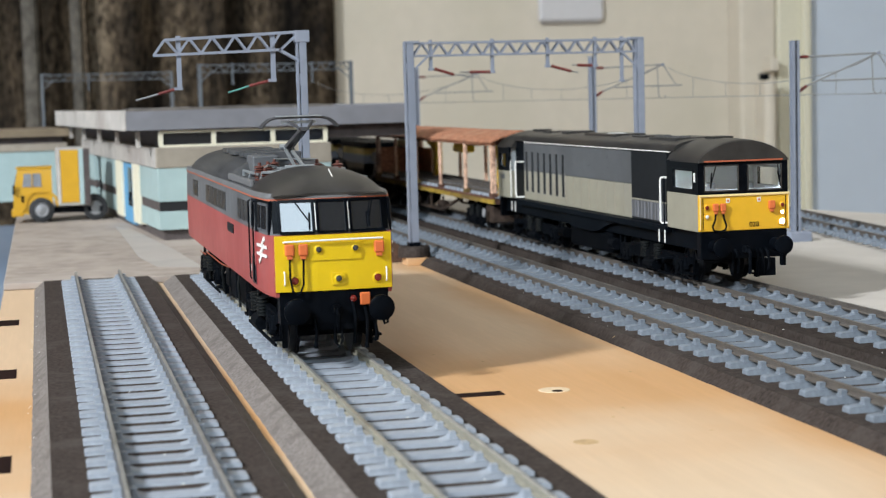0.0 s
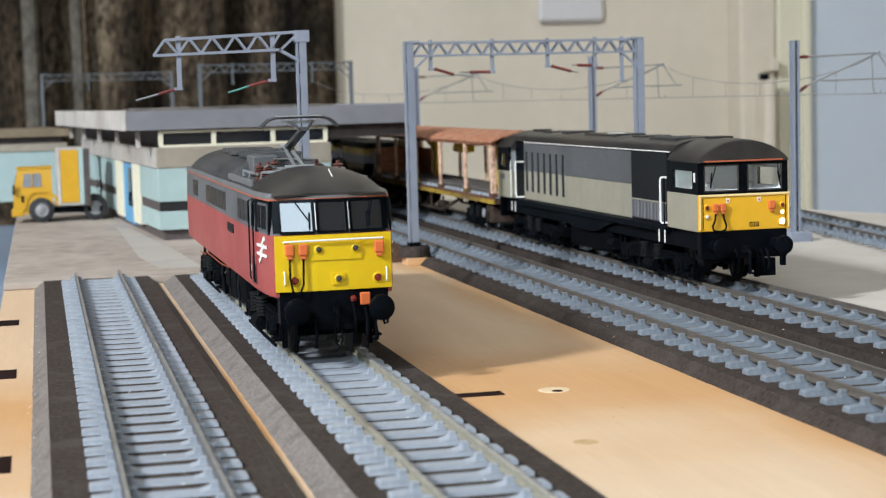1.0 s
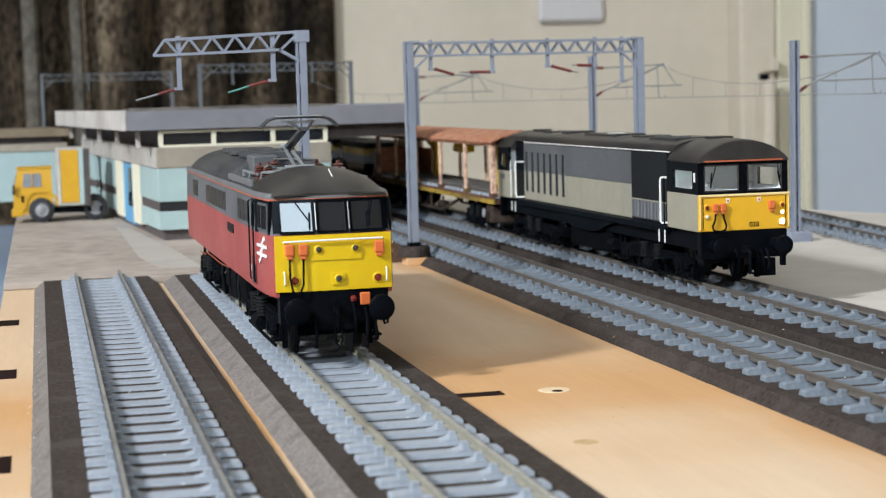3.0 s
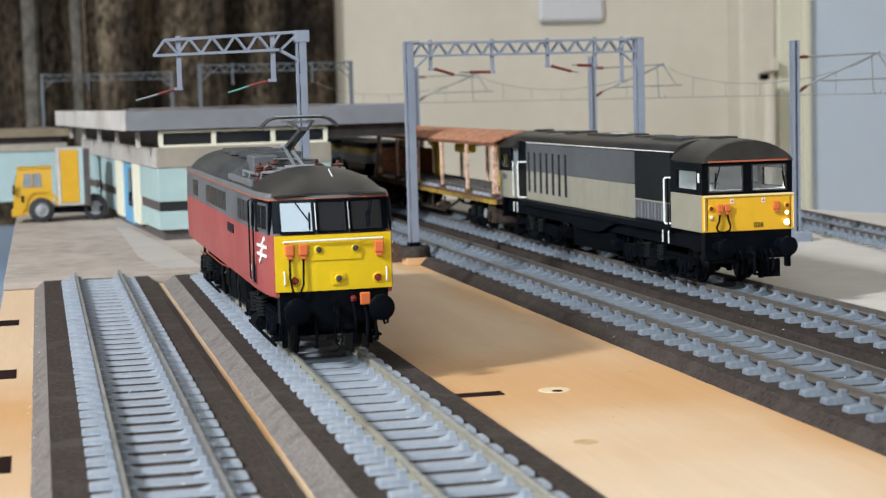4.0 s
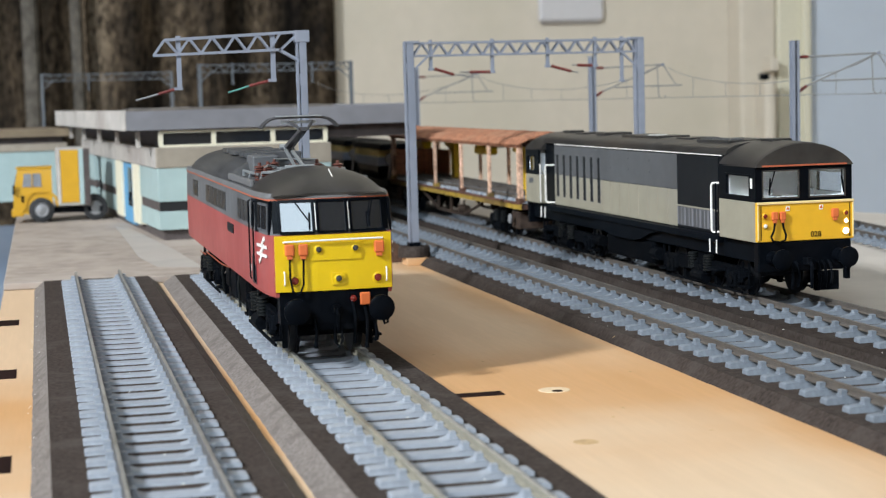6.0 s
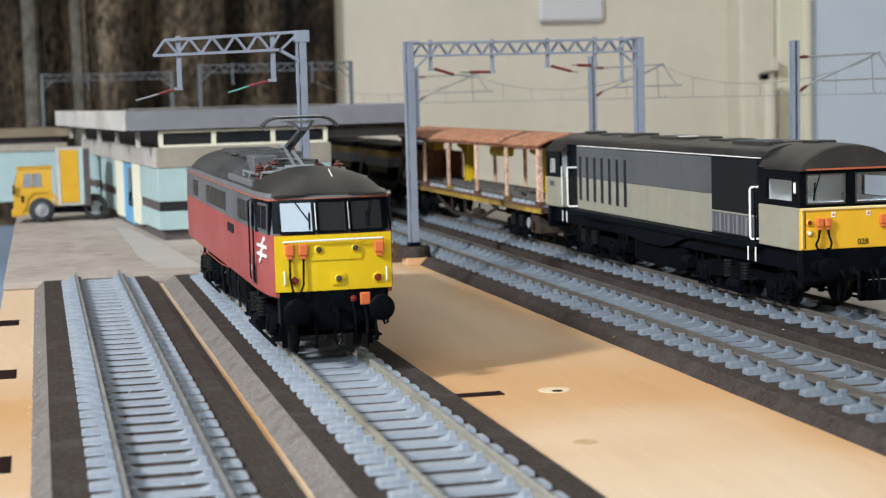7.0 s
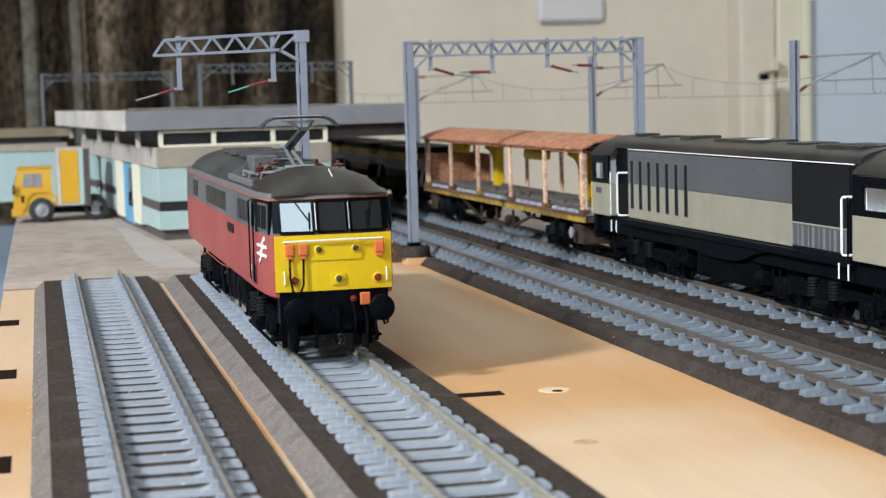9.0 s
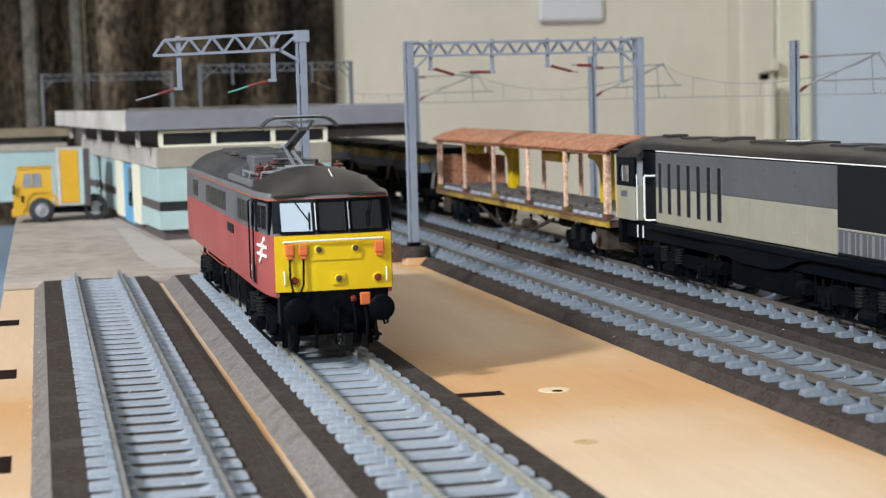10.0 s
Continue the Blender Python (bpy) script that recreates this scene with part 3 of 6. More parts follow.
def bogie(parent, y, axles, r, half, height, step=True, up=0.0):
    """A bogie frame with boxes, springs and brake gear; its wheelsets are parts beside it."""
    lo, hi = min(axles) - 9, max(axles) + 9
    bm = B()
    for s in (-1, 1):
        prism(bm, [(lo, r + 1.5), (lo + 2, r + 3.6), (lo + 12, r + 4.2), (hi - 12, r + 4.2), (hi - 2, r + 3.6), (hi, r + 1.5), (hi - 5, r - 0.2), (lo + 5, r - 0.2)], "x", s * half - 0.8, s * half + 0.8)
        for a in axles:
            box(bm, s * (half + 0.9) - 1.1, s * (half + 0.9) + 1.1, a - 2.4, a + 2.4, r - 2.6, r + 2.2, 0.4)
            rod(bm, (s * (half + 1.6), a, r), (s * (half + 2.4), a, r), 1.5, 10)
            for d in (-4.6, 4.6):
                rod(bm, (s * (half + 0.6), a + d, r - 0.6), (s * (half + 0.6), a + d, r + 3.4), 1.25, 8)
            for d in (-8.4, 8.4):
                box(bm, s * (half - 1.2) - 0.7, s * (half - 1.2) + 0.7, a + d - 0.9, a + d + 0.9, 2.2, r + 1.8)
        bar(bm, (s * (half + 0.9), lo + 3, 2.6), (s * (half + 0.9), hi - 3, 2.6), 0.6, 0.7)
        rod(bm, (s * (half + 1.4), (lo + hi) / 2 - 5, r - 1.5), (s * (half + 1.4), (lo + hi) / 2 + 5, r - 1.5), 2.0, 10)
    box(bm, -half, half, (lo + hi) / 2 - 6, (lo + hi) / 2 + 6, r, height)
    f = part("bogie_frame", bm, M_UNDER, parent)
    for s in (-1, 1):
        for d in (-1, 1):
            c = (lo + hi) / 2 + d * 6.5
            bm = B()
            for k in range(6):
                turned(bm, (s * (half + 1.2), c, r + 0.6 + k * 0.92), (0, 0, 1), [(0, 1.5), (0.3, 1.9), (0.6, 1.9), (0.92, 1.5)], 10)
            part("coil_spring", bm, M_SPRING, f, smooth=True)
    if step:
        for s in (-1, 1):
            for yy in (lo - 1, hi - 5):
                bm = B()
                box(bm, s * half + s * 0.5 - 1.4, s * half + s * 0.5 + 1.4, yy, yy + 6, 4.2, 4.8)
                bar(bm, (s * half, yy + 0.6, 4.4), (s * half, yy + 0.6, r + 6), 0.6, 0.6)
                bar(bm, (s * half, yy + 5.4, 4.4), (s * half, yy + 5.4, r + 6), 0.6, 0.6)
                part("step", bm, M_UNDER, f)
    return [wheelset(parent, a, r, up=up) for a in axles]


def plan86(front, half, length=227.0):
    """Plan outline of the red locomotive's shell: faceted noses, slightly tapered cabs."""
    h = half
    q = [(4.2, front), (h * 0.885, front + (0.75 if front < 0.1 else 2.7)), (h * 0.935, front + 4), (h * 0.97, front + 10), (h, front + 22)]
    right = q + [(h, length - 12), (h * 0.985, length - 5), (h * 0.96, length - 1.2), (4.2, length)]
    return right + [(-x, y) for x, y in right[::-1]]


def nose_y(x, z=30.0):
    y = max(0.0, abs(x) - 4.2) * (0.06 if z < 33.5 else 0.25)
    return y + max(0.0, z - 33.0) * 0.28


def nose_plate(x0, x1, z0, z1, out, thick=0.35, corner=0.0):
    """A plate that follows the faceted nose, standing out by `out`."""
    xs = sorted({x0, x1, *[x for x in (-4.2, 4.2) if x0 < x < x1]})
    bm = B()
    rings = []
    for z in (z0, z1):
        rings.append([(x, nose_y(x, z) - out, z) for x in xs] + [(x, nose_y(x, z) - out + thick, z) for x in xs[::-1]])
    return loft(bm, rings)


def window_86(parent, x0, x1, z0, z1, glass_mat):
    f = B()
    w = 0.55
    for a, b, c, d in ((x0 - w, x1 + w, z0 - w, z0), (x0 - w, x1 + w, z1, z1 + w), (x0 - w, x0, z0, z1), (x1, x1 + w, z0, z1)):
        xs = (a, b)
        loft(f, [[(x, nose_y(x, z) - 0.75, z) for x in xs] + [(x, nose_y(x, z) + 0.1, z) for x in xs[::-1]] for z in (c, d)])
    fr = part("windscreen_frame", f, M_BLACK, parent)
    part("pane", nose_plate(x0, x1, z0, z1, 0.45, 0.3), glass_mat, fr, "glossy windscreen pane")
    return fr


def red_locomotive():
    t = thing("electric_locomotive", "red and grey model electric locomotive with yellow nose, on track", "locomotive", (XB, 426, 0), 0.3)
    part("sole_frame", loft(B(), [plan86b for plan86b in [[(x * 0.66, y, z) for x, y in plan86(1.0, 17.2)] for z in (13.6, 18.4)]]), M_BLACK, t)
    part("lower_side", loft(B(), [[(x * k, y, z) for x, y in plan86(0.0, 17.3)] for z, k in ((17.2, 0.985), (18.4, 1.0), (33.0, 1.0))]), M_RED, t, "faded red lower body side", smooth=True)
    part("upper_side", loft(B(), [[(x, y, z) for x, y in plan86(f, h)] for z, f, h in ((33.0, 0.15, 17.3), (40.0, 2.2, 17.1), (42.0, 2.8, 16.8))]), M_GREY_BODY, t, "dark grey upper body side", smooth=True)
    part("cantrail", loft(B(), [[(x, y, z) for x, y in plan86(f, h)] for z, f, h in ((42.0, 2.3, 17.15), (42.6, 2.3, 17.15), (43.5, 3.2, 16.75))]), M_ROOF_LIT, t, "grey roof edge coloured as catching light", smooth=True)
    part("trim_line", loft(B(), [[(x, y, z) for x, y in plan86(f, h)] for z, f, h in ((41.75, 2.15, 17.2), (42.15, 2.2, 17.25))]), M_TRIM, t, "thin orange line")
    # domed cab roofs and the main roof
    def dome(y0, y1, rise0, rise1, high, power):
        bm = B()
        rings = []
        n = 14
        ys = [0, 0.01, 0.03, 0.06, 0.1, 0.16, 0.23, 0.32, 0.42, 0.55, 0.7, 0.84, 0.92, 0.97, 1]
        for u in ys:
            y = y0 + (y1 - y0) * u
            e = 1.0
            if rise0:
                e = min(e, math.sin(min(1, (u * (y1 - y0)) / rise0 + 0.02) * math.pi / 2) ** 0.75)
            if rise1:
                e = min(e, math.sin(min(1, ((1 - u) * (y1 - y0)) / rise1 + 0.02) * math.pi / 2))
            front = min(y - 2.4, 227 - 2.4 - y)
            w = 16.7 * (0.885 + 0.115 * min(1, max(0, front) / 20)) 
            rings.append([(w * math.cos(math.pi * k / n) * 1.0, y, 42.9 + (0.2 + high * e) * math.sin(math.pi * k / n) ** power) for k in range(n + 1)])
        return loft(bm, rings)
    r1 = part("cab_roof", dome(2.4, 36.0, 24, 3, 6.4, 1.2), M_ROOF, t, "weathered grey brown domed cab roof", smooth=True)
    part("cab_roof", dome(84.0, 224.6, 4, 22, 7.3, 1.0), M_ROOF_SHEEN, t, "weathered dark grey main roof", smooth=True)
    part("roof_well", box(B(), -15.6, 15.6, 35, 86, 42.2, 44.9, 0.3), M_ROOF_SHEEN, t)
    bm = B()
    tube(bm, [(2, 9.5, 47.3), (2, 15, 49.0)], 0.14)
    part("aerial", bm, M_WHITE, r1)
    for s in (-1, 1):
        bm = B()
        box(bm, s * 15.9 - 0.5, s * 15.9 + 0.5, 34, 88, 44.0, 46.0, 0.25)
        part("roof_rim", bm, M_ROOF_LIT, t)
    for y, z, w, l, h in ((92, 50.3, 6, 12, 1.6), (112, 50.4, 9, 16, 0.9), (140, 50.4, 9, 18, 0.9), (168, 50.4, 8, 14, 0.9)):
        part("roof_hatch", box(B(), -w, w, y - l / 2, y + l / 2, z - 0.6, z + h, 0.3), M_ROOF_SHEEN, t)
    # nose
    nose = part("nose_panel", nose_plate(-15.15, 15.15, 18.5, 32.9, 0.75, 1.6), M_YELLOW, t, "glossy warning yellow nose panel")
    bmesh_edges = B()
    loft(bmesh_edges, [[(x, nose_y(x, z) - 0.35, z) for x in (-15.1, -4.2, 4.2, 15.1)] + [(x, nose_y(x, z) + 1.0, z) for x in (15.1, 4.2, -4.2, -15.1)] for z in (33.55, 42.0)])
    part("windscreen_surround", bmesh_edges, M_BLACK, t, "black windscreen surround")
    window_86(t, -13.0, -5.2, 33.9, 41.2, M_DARK_GLASS)
    window_86(t, -3.4, 3.4, 33.9, 41.2, M_DARK_GLASS)
    window_86(t, 5.2, 13.4, 33.9, 41.2, M_DARK_GLASS)
    for x0, x1, a in ((-9.2, -6.0, 1), (11.0, 9.8, 0)):
        bm = B()
        tube(bm, [(x0, nose_y(x0, 41) - 1.2, 41.2), (x1, nose_y(x1, 36) - 1.3, 36.4)], 0.16)
        tube(bm, [(x1 + 0.1, nose_y(x1, 38) - 1.2, 38.6), (x1, nose_y(x1, 35) - 1.2, 34.4)], 0.22)
        part("wiper", bm, M_BLACK, t)
    for x in (-0.9 - 3.4, 0.9 + 3.4):
        part("window_bar", nose_plate(x - 0.07, x + 0.07, 34.2, 41.0, 0.95, 0.3), M_WHITE, t, "thin bright vertical bar")
    bm = B()
    tube(bm, [(-13.0, 0.2, 31.2), (-12.8, -1.1, 31.4), (-4.5, -1.9, 31.55), (4.5, -1.9, 31.6), (12.8, -1.1, 31.5), (13.0, 0.2, 31.3)], 0.26)
    part("nose_handrail", bm, M_WHITE, t, "white handrail across the nose", smooth=True)
    hb = part("headcode_panel", nose_plate(-6.2, 7.2, 26.4, 31.0, 1.05, 0.5), M_YELLOW, t)
    lamp_unit(hb, "marker_light", -4.0, nose_y(0) - 1.0, 29.2, 0.8, M_YELLOW, M_LENS_GREY, "grey marker light")
    lamp_unit(hb, "marker_light", 5.6, nose_y(5.6) - 1.0, 29.2, 0.8, M_YELLOW, M_LENS_GREY, "grey marker light")
    lp = part("lamp_plate", nose_plate(-0.7, 2.7, 19.9, 23.0, 1.15, 0.5), M_YELLOW, t)
    lamp_unit(lp, "headlight", 1.0, -1.1, 21.5, 0.85, M_YELLOW, M_LENS_GREY)
    lamp_unit(t, "tail_light", -10.3, nose_y(10.3) - 0.7, 21.3, 1.05, M_YELLOW, M_LENS_RED, "red tail light in yellow bezel")
    lamp_unit(t, "tail_light", 11.4, nose_y(11.4) - 0.7, 21.2, 1.05, M_YELLOW, M_LENS_RED, "red tail light in yellow bezel")
    socket_box(t, -11.5, nose_y(11.5) - 0.7, 29.3)
    socket_box(t, -8.0, nose_y(8.0) - 0.7, 29.3)
    socket_box(t, 11.8, nose_y(11.8) - 0.7, 29.3, 2.5, 3.1)
    bm = B()
    loop = [(-11.5, -1.0, 27.0), (-11.6, -1.3, 22.0), (-11.0, -1.4, 18.8), (-10.0, -1.5, 17.9), (-9.0, -1.5, 18.4), (-8.2, -1.4, 20.5), (-8.0, -1.2, 27.0)]
    tube(bm, loop, 0.28)
    part("jumper_cable", bm, M_BLACK, t, "black looped jumper cable", smooth=True)
    for x in (-12.9, 13.7):
        bm = B()
        tube(bm, [(x, nose_y(x) - 0.7, 20.2), (x, nose_y(x) - 1.2, 20.6), (x, nose_y(x) - 1.2, 23.4), (x, nose_y(x) - 0.7, 23.8)], 0.2)
        part("grab_rail", bm, M_WHITE, t)
    # bufferbeam and gear
    bb = part("bufferbeam", loft(B(), [[(-14.2, 0.6, z), (-4, -0.4, z), (4, -0.4, z), (14.2, 0.6, z), (14.2, 5, z), (-14.2, 5, z)] for z in (10.0, 18.45)]), M_BLACK, t)
    buffer(t, -10.9, 0.4, 14.1, 3.35)
    buffer(t, 10.9, 0.4, 14.1, 3.35)
    bm = B()
    box(bm, -1.0, 1.0, -3.2, 0, 12.6, 14.8, 0.3)
    tube(bm, [(0, -3.0, 13.5), (0, -4.2, 12.6), (0, -4.3, 9.6), (0.2, -3.8, 8.2)], 0.55)
    tube(bm, [(-0.9, -3.6, 9.6), (-0.9, -4.2, 5.6), (0, -4.3, 4.2), (0.9, -4.2, 5.6), (0.9, -3.6, 9.6)], 0.4)
    part("drawhook", bm, M_UNDER, bb)
    for x, zt, zb in ((-5.6, 12, 5.2), (4.6, 15.2, 6.0), (7.7, 14.2, 4.6), (10.2, 9.8, 6.4)):
        bm = B()
        tube(bm, [(x, -0.4, zt), (x, -1.6, zt - 1), (x + 0.3, -2.2, zt - 4), (x, -2.0, zb)], 0.45)
        rod(bm, (x, -2.0, zb), (x, -2.0, zb - 1.3), 0.6, 8)
        part("brake_hose", bm, M_UNDER, bb)
    part("tap_handle", turned(B(), (4.6, -1.2, 16.2), (0, -1, 0), [(0, 0.9), (0.6, 0.8), (0.8, 0.1)], 10), M_LENS_RED, bb, "small red tap")
    part("cable_box", box(B(), 6.4, 9.0, -1.8, -0.4, 14.4, 17.6, 0.3), M_ORANGE, bb, "orange cable socket on the bufferbeam")
    bm = B()
    tube(bm, [(12.2, -0.6, 11.0), (12.6, -1.6, 9.2), (13.4, -1.8, 9.6), (13.3, -0.8, 10.8)], 0.35)
    part("hose_loop", bm, M_UNDER, bb)
    bm = B()
    box(bm, -9, 9, 6, 9, 6.2, 10.4)
    box(bm, -5.5, 5.5, -0.2, 2, 8.2, 10.2)
    part("guard_frame", bm, M_UNDER, bb)
    # side: cab windows, door, grilles, plates
    for s in (-1, 1):
        def side(y0, y1, z0, z1, out):
            def w(y, z):
                h = 17.3 * (0.885 + (0.05 * min(1, max(0, y - 1.7) / 2.3)) + 0.035 * min(1, max(0, y - 4) / 6) + 0.03 * min(1, max(0, y - 10) / 12))
                return h - (max(0, z - 33) * 0.035)
            return loft(B(), [[(s * (w(y0, z) + out), y0, z), (s * (w(y1, z) + out), y1, z), (s * (w(y1, z) - 0.6), y1, z), (s * (w(y0, z) - 0.6), y0, z)] for z in (z0, z1)])
        part("cab_side_upper", side(3.6, 20.5, 33.0, 41.7, 0.12), M_BLACK, t)
        for y0, y1 in ((5.2, 10.2), (11.6, 16.0)):
            f = part("side_window_frame", side(y0 - 0.6, y1 + 0.6, 33.8, 41.0, 0.25), M_MID_GREY, t)
            part("pane", side(y0, y1, 34.4, 40.4, 0.4), M_DARK_GLASS, f)
        d = part("cab_door", side(21.0, 28.5, 18.6, 41.4, 0.1), M_DARK_GREY, t, "dark recessed cab door")
        part("door_window", side(22.5, 27.0, 34.0, 40.0, 0.25), M_DARK_GLASS, d)
        for y in (20.6, 28.9):
            bm = B()
            tube(bm, [(s * 17.6, y, 19.5), (s * 17.9, y, 20), (s * 17.9, y, 40.5), (s * 17.3, y, 41)], 0.22)
            part("door_handrail", bm, M_BLACK, t)
        part("cab_side_lower", side(3.2, 20.4, 18.6, 33.0, 0.06), M_REDCAB, t, "bright red cab side")
        for y0, y1 in ((36, 42.5), (44, 50.5), (52, 58.5), (90, 100), (102, 112), (114, 124), (126, 136), (138, 148), (176, 184), (186, 194)):
            g = part("side_grille", side(y0, y1, 34.4, 40.0, 0.15), M_ROOF, t, "dark body-side grille")
            bm = B()
            for k in range(6):
                z = 34.9 + k * 0.9
                box(bm, s * 17.05 - 0.25, s * 17.05 + 0.25, y0 + 0.6, y1 - 0.6, z, z + 0.35)
            part("louvre", bm, M_ROOF, g)
        part("nameplate", side(70.0, 84.0, 28.8, 31.4, 0.3), M_DARK_GREY, t, "dark cast nameplate")
        bm = B()
        def e(y):
            return s * (16.35 + 0.055 * min(y, 18))
        for dz in (-1.15, 1.15):
            bar(bm, (e(5.0), 5.0, 28.6 + dz), (e(17.5), 17.5, 28.6 + dz), 0.3, 0.75)
        for a, za, b, zb in ((8.6, 1.15, 13.8, -1.15), (7.6, 3.3, 11.6, 1.15), (10.8, -1.15, 14.8, -3.3)):
            bar(bm, (e(a), a, 28.6 + za), (e(b), b, 28.6 + zb), 0.3, 1.1)
        part("side_emblem", bm, M_WHITE, t, "white bar emblem on the cab side")
        part("door_marker", box(B(), s * 17.5 - 0.15, s * 17.5 + 0.15, 30.2, 31.8, 21.6, 23.4), M_WHITE, t)
    # underneath
    bogie(t, 43.5, (22, 65), 7.4, 12.6, 13.0)
    bogie(t, 178.5, (157, 200), 7.4, 12.6, 13.0)
    for y0, y1, z0 in ((82, 104, 5.5), (108, 122, 4.8), (126, 138, 6.5)):
        part("equipment_box", box(B(), -12.8, 12.8, y0, y1, z0, 13.8, 0.8), M_UNDER, t)
    for s in (-1, 1):
        bm = B()
        tube(bm, [(s * 15.4, 100, 15.8), (s * 15.6, 120, 15.0), (s * 15.6, 170, 15.0), (s * 15.2, 176, 13.4), (s * 15.2, 196, 13.2)], 0.26)
        part("brake_pipe", bm, M_COPPER, t, "red brown pipe run under the body")
        for y in (40, 84, 128, 172):
            bm = B()
            tube(bm, [(s * 13.9, y, 17.8), (s * 14.9, y + 0.4, 12.0), (s * 14.4, y + 1.0, 5.0)], 0.4)
            part("sand_pipe", bm, M_SPRING, t)
    # pantograph
    py = 49.0
    pb = B()
    for s in (-1, 1):
        bar(pb, (s * 6.0, py - 9, 48.0), (s * 6.0, py + 12, 48.0), 0.9, 0.7)
    for y in (py - 8, py + 10):
        bar(pb, (-6.4, y, 48.0), (6.4, y, 48.0), 0.9, 0.7)
    base = part("pantograph_base", pb, M_PAN, t, "light grey pantograph frame")
    for x in (-6.0, 6.0):
        for y in (py - 8, py + 10):
            turned_b = B()
            for k in range(4):
                turned(turned_b, (x, y, 44.9 + k * 0.72), (0, 0, 1), [(0, 0.9), (0.25, 1.5), (0.45, 1.5), (0.7, 0.9)], 12)
            part("insulator", turned_b, M_INSUL, base, smooth=True)
    pa = B()
    rod(pa, (-4.2, py + 2, 48.4), (4.2, py + 2, 48.4), 0.7, 8)
    for s in (-1, 1):
        bar(pa, (s * 1.3, py + 1, 48.2), (s * 0.8, py + 25, 53.4), 0.7, 0.8)
    rod(pa, (2.4, py + 6, 48.2), (1.4, py + 24, 52.0), 0.3, 6)
    rod(pa, (-2.2, py + 25, 53.6), (2.2, py + 25, 53.6), 0.9, 8)
    arm = part("lower_arm", pa, M_PAN, base)
    pu = B()
    bar(pu, (0, py + 26, 53.2), (0, py - 8, 59.4), 1.9, 1.1)
    rod(pu, (0.6, py + 25, 52.2), (0.6, py - 6, 58.4), 0.3, 6)
    for s in (-1, 1):
        rod(pu, (s * 1.0, py - 8, 59.4), (s * 3.4, py - 2, 61.4), 0.45, 8)
    part("upper_arm", pu, M_PAN_DARK, arm, "dark grey pantograph arm")
    ph = B()
    for y in (py - 1.2, py + 3.2):
        tube(ph, [(-11.0, y, 59.7), (-10.2, y, 60.8), (-8.6, y, 62.0), (-6.5, y, 62.5), (0, y, 62.6), (6.5, y, 62.5), (8.6, y, 62.0), (10.2, y, 60.8), (11.0, y, 59.7)], 0.34)
    head = part("pan_head", ph, M_PAN_DARK, arm, "dark curved collector head", smooth=True)
    bm = B()
    box(bm, -6.2, 6.2, py - 1.8, py - 0.6, 62.7, 63.1, 0.1)
    box(bm, -6.2, 6.2, py + 2.6, py + 3.8, 62.7, 63.1, 0.1)
    bar(bm, (-5.0, py + 1, 61.2), (5.0, py + 1, 61.2), 1.2, 0.8)
    part("carbon_strip", bm, M_PAN, arm)
    for x, y, h in ((-11.6, 50, 4.4), (-8.4, 56, 4.4), (-11.0, 43, 3.2), (9.5, 40, 3.0), (10.5, 48, 4.4), (-4, 74, 4.4), (2.5, 78, 4.0), (8.5, 72, 4.0)):
        bm = B()
        for k in range(int(h / 0.72)):
            turned(bm, (x, y, 44.9 + k * 0.72), (0, 0, 1), [(0, 0.9), (0.25, 1.6), (0.45, 1.6), (0.7, 0.9)], 12)
        rod(bm, (x, y, 44.9), (x, y, 44.9 + h + 0.8), 0.5, 8)
        part("roof_insulator", bm, M_INSUL, t, "ribbed brown roof insulator", smooth=True)
    for x0, y0, x1, y1, z in ((-12.5, 40, -3, 39, 47.6), (-12, 52, 2, 58, 47.2), (4, 39, 12, 46, 47.8), (-13, 62, 10, 66, 46.6), (6, 58, 12.5, 80, 47.0), (-12.5, 44, -12.5, 80, 46.8)):
        bm = B()
        tube(bm, [(x0, y0, 45.2), (x0, y0, z), (x1, y1, z), (x1, y1, 45.2)], 0.42)
        part("roof_conduit", bm, M_PAN, t, "light grey roof conduit", smooth=True)
    for x, y in ((-8, 60), (8, 52), (10, 68), (-6, 70)):
        part("terminal_box", box(B(), x - 2.2, x + 2.2, y - 2.5, y + 2.5, 44.9, 47.4, 0.4), M_GREY_BODY, t)
    bm = B()
    tube(bm, [(-11, 44, 48.8), (-9.2, 50, 49.2), (-6, 56, 48.6)], 0.3)
    tube(bm, [(-4, 74, 50.0), (2.5, 78, 49.8), (8.5, 72, 49.6)], 0.35)
    tube(bm, [(-9, 38.5, 47.8), (0, 37.5, 48.6), (9.5, 40, 48.2)], 0.3)
    part("bus_bar", bm, M_PAN, t, smooth=True)
    part("breaker", box(B(), -10, -2, 78, 92, 45, 51.2, 0.6), M_GREY_BODY, t, "grey circuit breaker housing")
    return t


red_locomotive()

# grey diesel locomotive -----------------------------------------------------------


def arch(half, eave, crown, n=14, power=0.8):
    return [(half * math.cos(math.pi * k / n), eave + (crown - eave) * math.sin(math.pi * k / n) ** power) for k in range(n + 1)]


